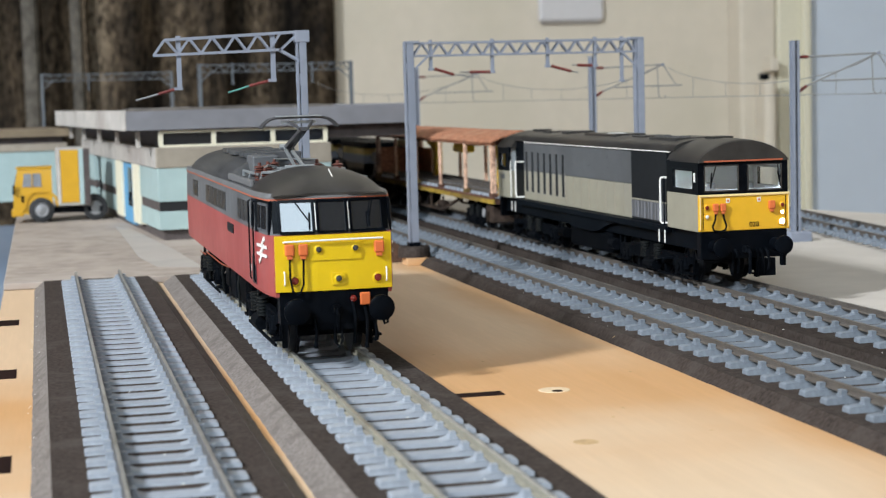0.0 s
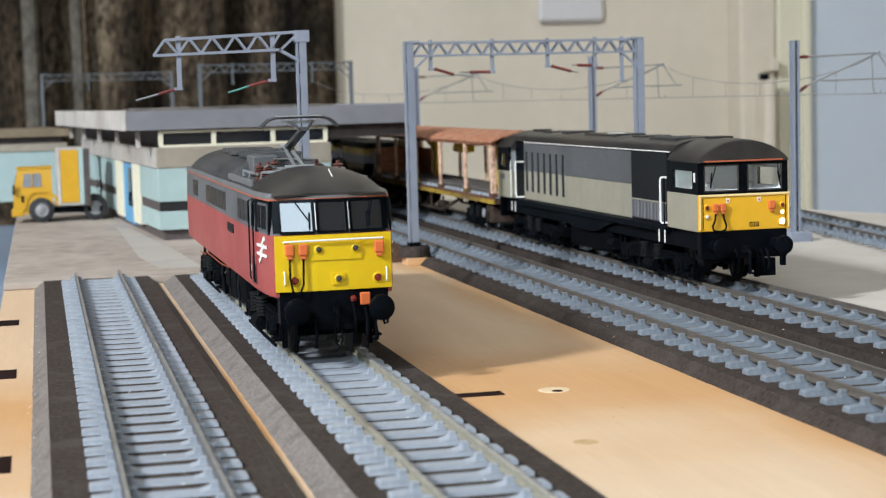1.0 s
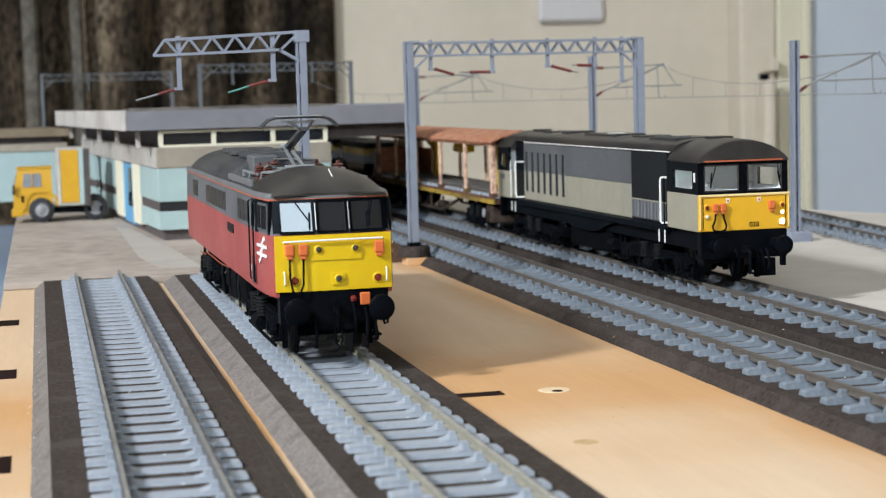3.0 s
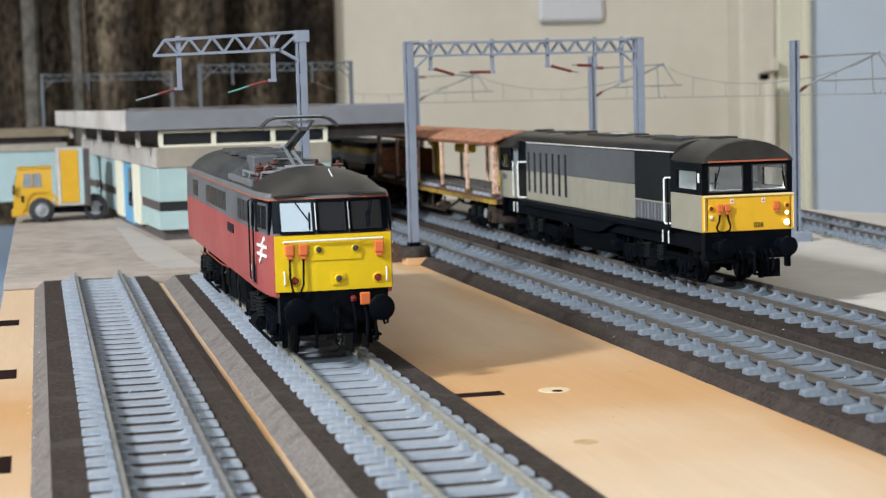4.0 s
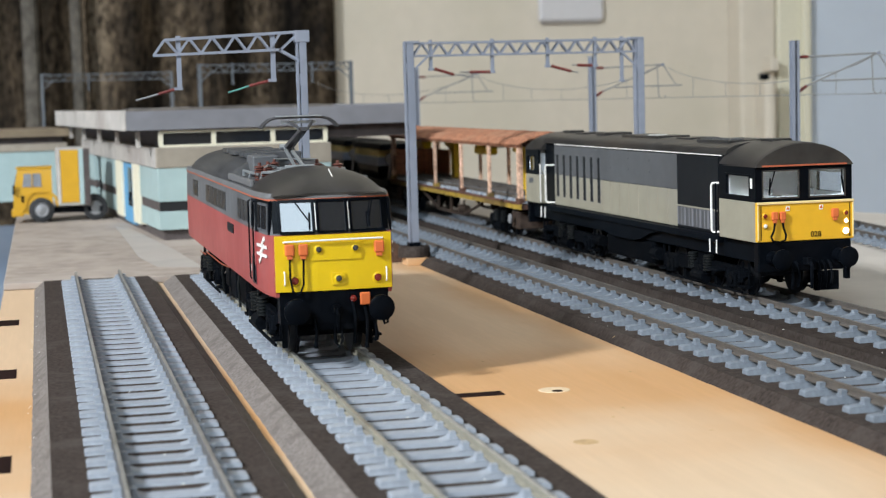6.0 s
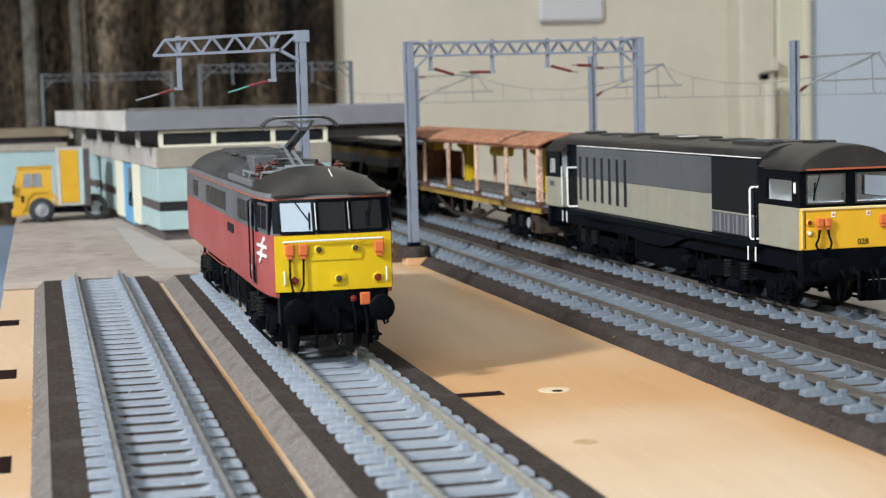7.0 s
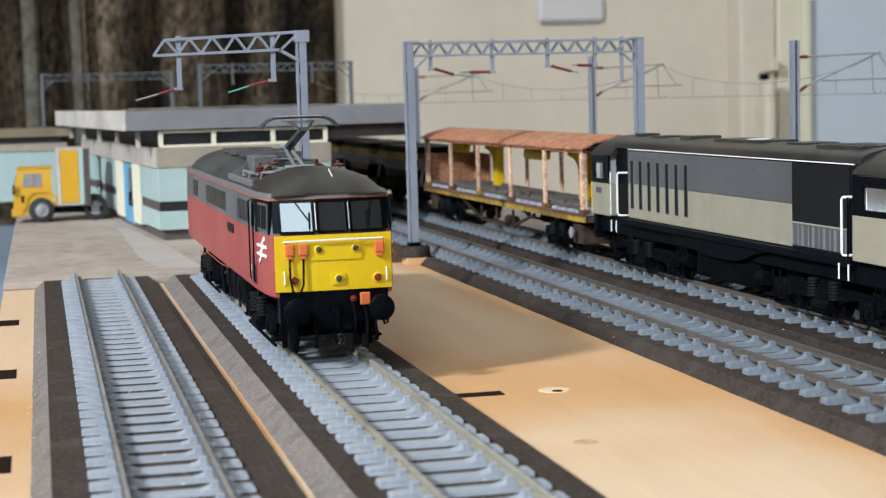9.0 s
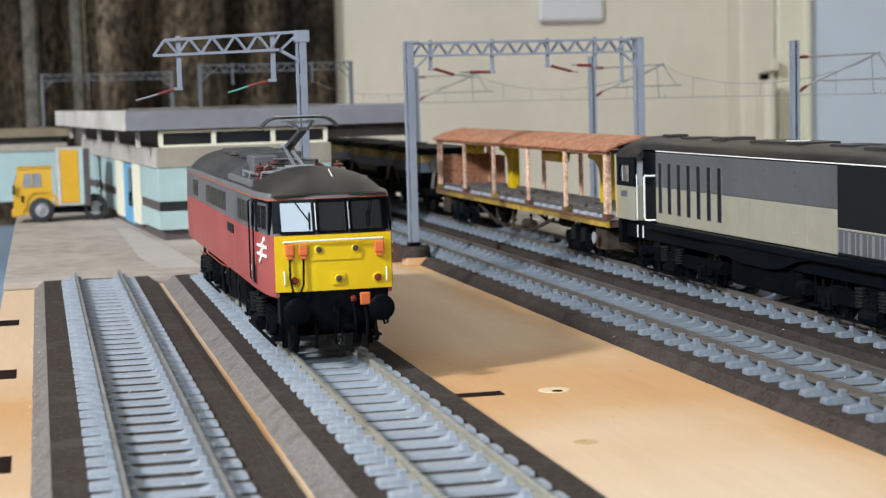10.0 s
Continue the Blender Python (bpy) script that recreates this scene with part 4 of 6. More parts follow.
def diesel_locomotive():
    L = 246.0
    t = thing("diesel_locomotive", "two-tone grey model diesel locomotive with lit headlamps, running on track", "locomotive", (XD, 524, 0))
    part("sole_bar", box(B(), -13.6, 13.6, 3, L - 3, 13.0, 19.6, 0.4), M_SOLE, t, "blue-black painted frame")
    for s in (-1, 1):
        part("walkway_edge", box(B(), s * 15.0 - 1.2, s * 15.0 + 1.2, 31, L - 31, 17.6, 19.9, 0.3), M_SOLE, t)
        deep = [(31, 17.6), (84, 17.6), (94, 16.2), (104, 13.4), (112, 12.4), (134, 12.4), (142, 13.4), (152, 16.2), (162, 17.6), (215, 17.6)]
        part("valance", prism(B(), deep + [(215, 18.6), (31, 18.6)], "x", *sorted((s * 14.3, s * 15.3))), M_SOLE, t, "deep curved frame valance")
    # narrow engine room body in its paint panels
    H = 13.6
    part("body_core", box(B(), -H + 0.5, H - 0.5, 29, 210.8, 19.6, 46.4), M_DARK_GREY, t)
    for s in (-1, 1):
        def panel(name, y0, y1, z0, z1, m, out=0.0, label=""):
            return part(name, box(B(), *sorted((s * (H - 0.6), s * (H + out))), y0, y1, z0, z1, 0.12), m, t, label)
        panel("stone_panel", 71.6, 211, 20.2, 32.9, M_STONE_GREY, label="stone grey lower body panel")
        panel("grey_panel", 71.6, 211, 33.0, 45.2, M_MID_GREY, label="mid grey upper body panel")
        panel("black_panel", 35.5, 71.4, 20.2, 45.2, M_DARK_GREY, 0.02, "black radiator panel")
        for k in range(5):
            y = 37.2 + k * 6.8
            g = panel("lower_grille", y, y + 6.4, 20.9, 27.2, M_MID_GREY, 0.15, "grey lower grille")
            bm = B()
            for j in (0.0, 2.6, 5.9):
                box(bm, *sorted((s * (H + 0.05), s * (H + 0.3))), y + j, y + j + 0.4, 21.0, 27.1)
            part("grille_bar", bm, M_FASCIA, g)
        panel("grille_frame", 36.0, 71.2, 27.3, 27.9, M_STONE_GREY, 0.25)
        for k in range(7):
            y = 152.0 + k * 8.8
            v = panel("vent_slot", y, y + 3.7, 23.6, 42.0, M_GREY_BODY, 0.06, "tall dark ventilation slot")
            # dark strip on the surface stands for the shade inside the slot
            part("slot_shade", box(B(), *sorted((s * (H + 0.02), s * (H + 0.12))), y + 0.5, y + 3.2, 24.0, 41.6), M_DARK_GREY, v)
        panel("roof_line", 33.0, 210.5, 45.6, 45.95, M_WHITE, 0.25, "thin white line under the roof")
        for k in range(16):
            y = 80 + k * 5
            if k % 2 == 0:
                part("door_seam", box(B(), *sorted((s * (H - 0.1), s * (H + 0.06))), y, y + 0.22, 20.4, 32.6), M_BUFF, t)
        for y in (98, 120, 140):
            for z in (24, 30, 38, 42):
                part("hinge", box(B(), *sorted((s * H, s * (H + 0.2))), y, y + 1.0, z, z + 0.5), M_STONE_GREY if z < 33 else M_MID_GREY, t)
        for a, b in ((34.6, 33.2), (215.0, 212.0)):
            bm = B()
            tube(bm, [(s * 13.4, b, 36.9), (s * 15.6, b + 0.4, 36.9), (s * 16.2, a - 0.3, 36.9), (s * 16.5, a, 36.2), (s * 16.5, a, 21.6), (s * 16.2, a - 0.3, 20.9), (s * 15.6, b + 0.4, 20.9), (s * 13.4, b, 20.9)], 0.38)
            part("white_handrail", bm, M_WHITE, t, "white tubular handrail", smooth=True)
        for a in (31.0, 222.5):
            bm = B()
            tube(bm, [(s * 16.5, a, 20.6), (s * 16.5, a, 37.0)], 0.28)
            part("door_post", bm, M_WHITE if a > 100 else M_BLACK, t)
            d = 1 if a < 100 else -1
            bm = B()
            tube(bm, [(s * 16.4, a, 14.2), (s * 16.4, a, 18.6)], 0.26)
            tube(bm, [(s * 16.4, a + d * 5.5, 14.2), (s * 16.4, a + d * 5.5, 18.6)], 0.26)
            part("step_rail", bm, M_WHITE, t)
            part("footstep", box(B(), *sorted((s * 13, s * 16.6)), *sorted((a, a + d * 8)), 8.2, 9.0, 0.2), M_UNDER, t)
    # main roof
    n = 14
    rings = [[(x, y, z) for x, z in arch(H + 0.1, 46.1, 50.2)] for y in (29, L - 20)]
    part("main_roof", loft(B(), rings), M_ROOF, t, "weathered dark brown grey roof", smooth=True)
    part("roof_stripe", loft(B(), [[(x, y, z) for x, z in [(-H - 0.1, 46.1), (-H + 0.7, 47.25), (-H + 1.1, 47.2), (-H + 0.3, 46.1)]] for y in (33, L - 31)]), M_TRIM, t)
    for y0, y1, w, h in ((38, 66, 8.5, 0.3), (78, 92, 5.5, 0.35), (108, 146, 6.5, 0.5), (168, 178, 6.0, 0.9), (196, 208, 5.0, 0.5)):
        part("roof_hatch", box(B(), -w, w, y0, y1, 49.0, 50.2 + h, 0.3), M_ROOF, t)
    part("roof_plate", box(B(), -4.5, 1.5, 118, 123, 50.6, 50.95), M_PLASTIC, t, "small white roof plate")
    for k in range(9):
        part("fan_slat", box(B(), -7.0, -2.5, 40 + k * 2.8, 41.2 + k * 2.8, 50.4, 50.85), M_MID_GREY, t)
    # cabs
    for end in (0, 1):
        cl, w0, w1 = (29.0, 5.5, 23.0) if end == 0 else (20.0, 4.5, 14.5)
        def Y(v):
            return v if end == 0 else L - v
        def ring(y, half, z):
            return [(-half, Y(y), z), (half, Y(y), z)]
        def slab(name, y0, y1, half, z0, z1, m, label="", bevel=0.3):
            return part(name, box(B(), -half, half, *sorted((Y(y0), Y(y1))), z0, z1, bevel), m, t, label)
        slab("cab_lower", 0.8, cl, 16.3, 19.8, 32.3, M_STONE_GREY, "stone grey cab lower side")
        # cab upper walls with real window openings
        up = B()
        for s in (-1, 1):
            for y0, y1, z0, z1 in ((2.2, cl, 32.3, 34.0), (2.2, cl, 40.2, 43.4), (2.2, w0, 34, 40.2), (w1, cl, 34, 40.2)):
                box(up, *sorted((s * 15.2, s * 16.2)), *sorted((Y(y0), Y(y1))), z0, z1)
        for x0, x1, z0, z1 in ((-16.2, 16.2, 32.3, 33.2), (-16.2, 16.2, 42.0, 43.4), (-16.2, -14.0, 33.2, 42.0), (14.0, 16.2, 33.2, 42.0), (-1.6, 1.6, 33.2, 42.0)):
            box(up, x0, x1, *sorted((Y(1.0), Y(2.2))), z0, z1)
        u = part("cab_upper", up, M_BLACK, t, "black cab window surround")
        if end == 0:
            for x0, x1 in ((-14.0, -1.6), (1.6, 14.0)):
                part("windscreen_pane", box(B(), x0, x1, 1.5, 1.8, 33.2, 42.0), M_GLASS, u, "clear windscreen pane").visible_shadow = False
                bm = B()
                for a, b2, c0, d0 in ((x0, x1, 33.2, 33.65), (x0, x1, 41.6, 42.0), (x0, x0 + 0.4, 33.2, 42.0), (x1 - 0.4, x1, 33.2, 42.0)):
                    box(bm, a, b2, 0.8, 1.3, c0, d0)
                part("windscreen_rim", bm, M_LENS_GREY, u)
                bm = B()
                c = (x0 + x1) / 2
                tube(bm, [(c - 2.0 if x0 < 0 else c + 4.6, 0.7, 41.8), (x0 + 2.4 if x0 < 0 else x1 - 0.8, 0.6, 36.0)], 0.2)
                tube(bm, [(x0 + 2.6 if x0 < 0 else x1 - 1.6, 0.6, 39.6), (x0 + 2.2 if x0 < 0 else x1 - 0.7, 0.6, 34.4)], 0.26)
                part("wiper", bm, M_BLACK, u)
        for s in (-1, 1):
            part("side_pane", box(B(), *sorted((s * 15.5, s * 15.75)), *sorted((Y(w0), Y(w1))), 34, 40.2), M_GLASS, u).visible_shadow = False
            bm = B()
            for y0, y1, z0, z1 in ((w0 - 0.6, w1 + 0.6, 33.5, 34.1), (w0 - 0.6, w1 + 0.6, 40.1, 40.7), (w0 - 0.6, w0, 34, 40.2), (w1, w1 + 0.6, 34, 40.2)):
                box(bm, *sorted((s * 16.1, s * 16.4)), *sorted((Y(y0), Y(y1))), z0, z1)
            part("window_frame", bm, M_BLACK, u)
        ci = B()
        box(ci, -15.1, 15.1, *sorted((Y(cl - 3), Y(cl - 2))), 32.3, 43.4)
        box(ci, -15.1, 15.1, *sorted((Y(3), Y(7))), 32.3, 33.6)
        for s in (-1, 1):
            for y0, y1, z0, z1 in ((2.4, cl - 3.1, 32.3, 34.0), (2.4, cl - 3.1, 40.2, 42.9), (2.4, w0, 34, 40.2), (w1, cl - 3.1, 34, 40.2)):
                box(ci, *sorted((s * 14.9, s * 15.15)), *sorted((Y(y0), Y(y1))), z0, z1)
        box(ci, -14.8, 14.8, *sorted((Y(2.4), Y(cl - 3.1))), 42.95, 43.2)
        part("cab_interior", ci, M_CABWHITE, t, "pale cab bulkhead and desk")
        for x in (-7, 7):
            part("driver_seat", box(B(), x - 2, x + 2, *sorted((Y(12), Y(17))), 32.3, 35.6, 0.6), M_CABIN, t)
        # domed cab roof: rises from the front and falls at the back
        rings = []
        for y, e, hw in ((0.3, 0.0, 16.3), (0.36, 0.5, 16.4), (0.42, 0.90, 16.4), (0.9, 0.94, 16.4), (3, 0.96, 16.4), (8, 0.98, 16.4), (12, 1.0, 16.4), (cl - 4, 1.0, 16.3), (cl + 1.5, 0.97, 15.6)):
            rings.append([(x, Y(y), z) for x, z in arch(hw, 43.0, 43.6 + 7.1 * e, power=1.45)])
        cr = part("cab_roof", loft(B(), rings), M_ROOF, t, "weathered domed cab roof", smooth=True)
        part("roof_trim", box(B(), -14.2, 14.2, *sorted((Y(0.2), Y(0.8))), 43.1, 43.6), M_TRIM, cr, "orange line over the windscreen")
        part("horn_cover", box(B(), -3.5, 3.5, *sorted((Y(16), Y(25))), 50.0, 51.2, 0.4), M_ROOF, cr)
        slab("nose_panel", 0.0, 1.2, 16.35, 20.0, 32.2, M_YELLOW58, "deep yellow nose panel", 0.25)
        slab("bufferbeam", 0.4, 4.0, 15.6, 10.5, 19.8, M_BLACK)
        if end:
            for s in (-1, 1):
                part("number_bar", box(B(), *sorted((s * 16.2, s * 16.4)), *sorted((Y(6.0), Y(12.5))), 28.4, 30.6), M_MID_GREY, t, "dark painted bar on the cab side")
        slab("door_recess", cl, 35.2, 13.0, 19.8, 45.4, M_BLACK)
    for z in (31.5,):
        part("nose_line", box(B(), -16.35, 16.35, -0.45, 0, z, z + 0.8, 0.2), M_RIM58, t, "pale yellow rim over the nose")
    for s in (-1, 1):
        part("nose_edge_rail", box(B(), s * 15.95 - 0.12, s * 15.95 + 0.12, -0.4, 0, 20.6, 31.4), M_RIM58, t)
        part("nose_seam", box(B(), s * 14.9 - 0.1, s * 14.9 + 0.1, -0.12, 0, 20.6, 31.2), M_BURNT, t)
        part("side_label", box(B(), s * 16.3 - 0.15, s * 16.3 + 0.15, 3.2, 4.4, 36.5, 39.6), M_WHITE, t, "small white label by the cab window")
        lamp_unit(t, "marker_light", s * 13.6, -0.05, 28.0, 0.75, M_YELLOW58, M_LENS_RED, "dark red marker light")
    lamp_unit(t, "headlamp", -13.6, -0.05, 25.0, 0.7, M_YELLOW58, M_WHITE, "small white lamp")
    lamp_unit(t, "headlamp", 13.5, -0.05, 25.6, 0.65, M_YELLOW58, M_LAMP_ON, "small lit white lamp")
    lamp_unit(t, "headlamp", 13.4, -0.05, 22.5, 1.05, M_YELLOW58, M_LAMP_ON, "bright lit headlamp")
    socket_box(t, -10.6, -0.05, 28.0, 2.0, 2.6)
    socket_box(t, -8.0, -0.05, 28.0, 2.0, 2.6)
    socket_box(t, 9.6, -0.05, 28.2, 2.3, 2.8)
    bm = B()
    tube(bm, [(-10.6, -0.7, 26), (-11.0, -0.9, 23.6), (-12.0, -1.0, 21.6), (-11.4, -1.1, 20.3), (-9.4, -1.2, 19.9), (-7.4, -1.1, 20.5), (-7.0, -1.0, 22), (-7.7, -0.9, 24), (-8.0, -0.7, 26)], 0.34)
    part("jumper_cable", bm, M_BLACK, t, "black looped jumper cable", smooth=True)
    for x in (-6.0, 5.2):
        p = part("warning_label", box(B(), x - 0.65, x + 0.65, -0.12, 0, 29.4, 30.9), M_WHITE, t, "small white warning label")
        part("label_mark", prism(B(), [(x - 0.5, 29.8), (x + 0.5, 29.8), (x, 30.8)], "y", -0.2, -0.12), M_ORANGE, p)
    cu = bpy.data.curves.new("fleet_number", "FONT")
    cu.body, cu.size, cu.extrude, cu.align_x = "028", 2.4 * MM, 0.05 * MM, "CENTER"
    cu.materials.append(M_BLACK)
    num = new("fleet_number", cu)
    num.matrix_basis = pose(3.4 * MM, -0.1 * MM, 21.1 * MM, 90, 0, 0)
    num.parent = t
    tagged(num, "black painted digits 028")
    buffer(t, -11.0, 0.4, 15.0, 3.2)
    buffer(t, 11.0, 0.4, 15.0, 3.2)
    bm = B()
    box(bm, -1.0, 1.0, -3.2, 0.4, 12.6, 14.8, 0.3)
    tube(bm, [(0, -3, 13.4), (0, -4.2, 12.4), (0, -4.2, 8), (0.3, -3.4, 5.6)], 0.6)
    part("drawhook", bm, M_UNDER, t)
    for x, zb in ((-5.5, 5.4), (-3.4, 6.0), (3.6, 4.8), (5.6, 5.2), (7.6, 6.4)):
        bm = B()
        tube(bm, [(x, 0.2, 13.5), (x, -1.4, 12.5), (x + 0.3, -2.0, 9), (x, -1.6, zb)], 0.45)
        part("brake_hose", bm, M_UNDER, t)
    bm = B()
    box(bm, 4.0, 10.5, -1.5, 0.4, 4.4, 10.4, 0.3)
    box(bm, 12.6, 14.2, -1.8, 0.4, 7.6, 12.0, 0.3)
    part("coupler_pocket", bm, M_UNDER, t)
    axles = bogie(t, 50, (24, 51, 78), 6.4, 12.4, 13.0, up=1.2) + bogie(t, 193, (L - 78, L - 51, L - 24), 6.4, 12.4, 13.0, up=1.2)
    part("fuel_tank", box(B(), -13.5, 13.5, 96, 146, 4.6, 13.0, 1.2), M_UNDER, t)
    for s in (-1, 1):
        for a, b in ((88, 94), (149, 157)):
            part("air_tank", rod(B(), (s * 13.6, a, 9), (s * 13.6, b, 9), 2.2, 12), M_UNDER, t, smooth=True)
    return t, axles


DIESEL, DIESEL_AXLES = diesel_locomotive()

# train behind the diesel -------------------------------------------------------------


def track_wagon():
    """Open-framed bogie wagon with a rusted roof, loaded with track panels and two yellow hoists."""
    L = 280.0
    t = thing("open_wagon", "rusty open-framed bogie wagon with yellow hoists and track panels", "railway wagon", (XD, 782, 0))
    W = 15.6
    part("deck", box(B(), -W + 0.6, W - 0.6, 0.5, L - 0.5, 15.0, 17.0), M_RUST_DARK, t, "dark rusty deck")
    for s in (-1, 1):
        part("side_beam", prism(B(), [(s * W, 17.4), (s * (W - 1), 17.4), (s * (W - 1), 15.0), (s * W, 15.0)], "y", 0, L), M_YELLOW_DIRTY, t, "dirty yellow side beam")
        part("beam_flange", box(B(), *sorted((s * (W - 1.4), s * (W + 0.5))), 0, L, 17.4, 18.2), M_RUST_DARK, t)
        posts = (3, 54, 108, 165, 220, L - 6) if s < 0 else (3, 62, 121, 178, 232, L - 3)
        for i, y in enumerate(posts):
            w = 1.9 if i in (0, 5) else 1.25
            p = part("post", box(B(), *sorted((s * (W - (2.4 if i in (0, 5) else 1.7)), s * (W - 0.2))), y - w, y + w, 18.2, 44.4, 0.3), M_FLAKE, t, "flaking rusty upright post")
            part("post_foot", box(B(), *sorted((s * (W - 2.8), s * (W + 0.2))), y - w - 0.9, y + w + 0.9, 18.2, 20.2, 0.2), M_YELLOW_DIRTY if i % 2 else M_RUST_DARK, p)
        part("eaves_beam", box(B(), *sorted((s * (W - 1.9), s * (W - 0.2))), 1, L - 1, 43.0, 45.2, 0.2), M_RUST, t)
    for y in (3, 54, 108, 172, 222, L - 3):
        part("roof_rib", box(B(), -W + 1.5, W - 1.5, y - 0.9, y + 0.9, 43.4, 45.0), M_RUST_DARK, t)
    # shallow ridged roof with a worn edge
    rng = random.Random(5)
    rings = []
    for i in range(57):
        y = -2 + i * (L + 4) / 56
        j = [rng.uniform(-0.25, 0.25) for _ in range(4)]
        top = [(-W - 0.8, 44.3 + j[0]), (-W + 4, 46.6), (0, 49.4 + 0.4 * j[1]), (W - 4, 46.6), (W + 0.8, 44.3 + j[2])]
        rings.append([(x, y, z + 0.7) for x, z in top] + [(x, y, z) for x, z in top[::-1]])
    part("roof", loft(B(), rings), M_RUST, t, "rust brown sheet roof")
    for k in range(13):
        y = 4 + k * 22.6
        rr = B()
        for s in (-1, 1):
            bar(rr, (s * (W + 0.6), y, 44.75), (0, y, 50.0), 0.5, 0.4)
        part("roof_batten", rr, M_RUST_DARK, t)
    part("end_panel", box(B(), -W + 1, W - 1, L - 4, L - 3, 18.2, 36.0), M_RUST, t, "rusty end panel with dark patches")
    part("side_panel", box(B(), W - 2.2, W - 1.2, L - 34, L - 4, 18.2, 35.5), M_RUST, t, "rusty partial side panel")
    # track panels on the deck
    for x in (-7.6, 7.0):
        p = part("track_panel", box(B(), x - 5.0, x - 4.0, 8, L - 8, 19.4, 20.9), M_RAIL_BROWN, t, "stacked track panel load")
        part("panel_rail", box(B(), x + 4.0, x + 5.0, 8, L - 8, 19.4, 20.9), M_RAIL_BROWN, p)
        first = None
        for k in range(24):
            y = 12 + k * 11.0
            if first is None:
                first = part("panel_sleeper", box(B(), x - 6.4, x + 6.4, y - 2.6, y + 2.6, 17.0, 19.4, 0.3), M_SLEEPER, p)
            else:
                again(first, p, Matrix.Translation((0, (y - 12) * MM, 0)))
    # yellow hoists: post, jib with curved gusset, counterweight
    for y0 in (74, 218):
        h = part("hoist_post", box(B(), 8.6, 13.0, y0 - 4.0, y0 + 4.0, 17.0, 42.4, 0.4), M_YELLOW, t, "yellow hoist post")
        gus = [(y0 - 4, 40.8), (y0 + 20, 42.2), (y0 + 22, 38.8), (y0 + 13, 37.6), (y0 + 8, 35), (y0 + 5.4, 31), (y0 + 4, 27), (y0 - 4, 27)]
        part("jib", prism(B(), gus, "x", 9.4, 12.2), M_YELLOW, h)
        part("counterweight", box(B(), -3.0, 3.0, y0 + 26, y0 + 52, 36.8, 41.4, 1.2), M_YELLOW, h)
        part("jib_beam", box(B(), -2.0, 12.0, y0 + 18, y0 + 28, 40.6, 42.4, 0.3), M_YELLOW_DIRTY, h)
    # running gear
    axles = bogie(t, 42, (29, 53), 6.4, 11.8, 13.0, step=False, up=1.2) + bogie(t, L - 42, (L - 53, L - 29), 6.4, 11.8, 13.0, step=False, up=1.2)
    part("bolster", box(B(), -13.5, 13.5, 8, 20, 5.4, 13.6, 0.5), M_DIRT, t, "rust brown end frame")
    part("bolster", box(B(), -13.5, 13.5, L - 20, L - 8, 5.4, 13.6, 0.5), M_DIRT, t, "rust brown end frame")
    part("hand_wheel", turned(B(), (-W - 0.4, 14, 10.2), (-1, 0, 0), [(0, 2.3), (0.5, 2.4), (0.7, 2.0), (0.5, 1.8), (0.5, 0.2)], 20), M_HUB, t, "pale brake hand wheel", smooth=True)
    tr = B()
    for s in (-1, 1):
        bar(tr, (s * 12.5, 78, 13.4), (s * 12.5, 112, 6.0), 1.0, 1.2)
        bar(tr, (s * 12.5, 112, 6.0), (s * 12.5, 168, 6.0), 1.0, 1.2)
        bar(tr, (s * 12.5, 168, 6.0), (s * 12.5, 202, 13.4), 1.0, 1.2)
        for y in (112, 140, 168):
            bar(tr, (s * 12.5, y, 6.0), (s * 12.5, y, 13.6), 1.0, 1.0)
        rod(tr, (s * 9, 120, 8), (s * 9, 132, 8), 2.2, 12)
    part("truss", tr, M_DIRT, t)
    bm = B()
    rod(bm, (0, -8, 11), (0, 2, 11), 1.0, 8)
    part("coupler", bm, M_UNDER, t)
    return t, axles


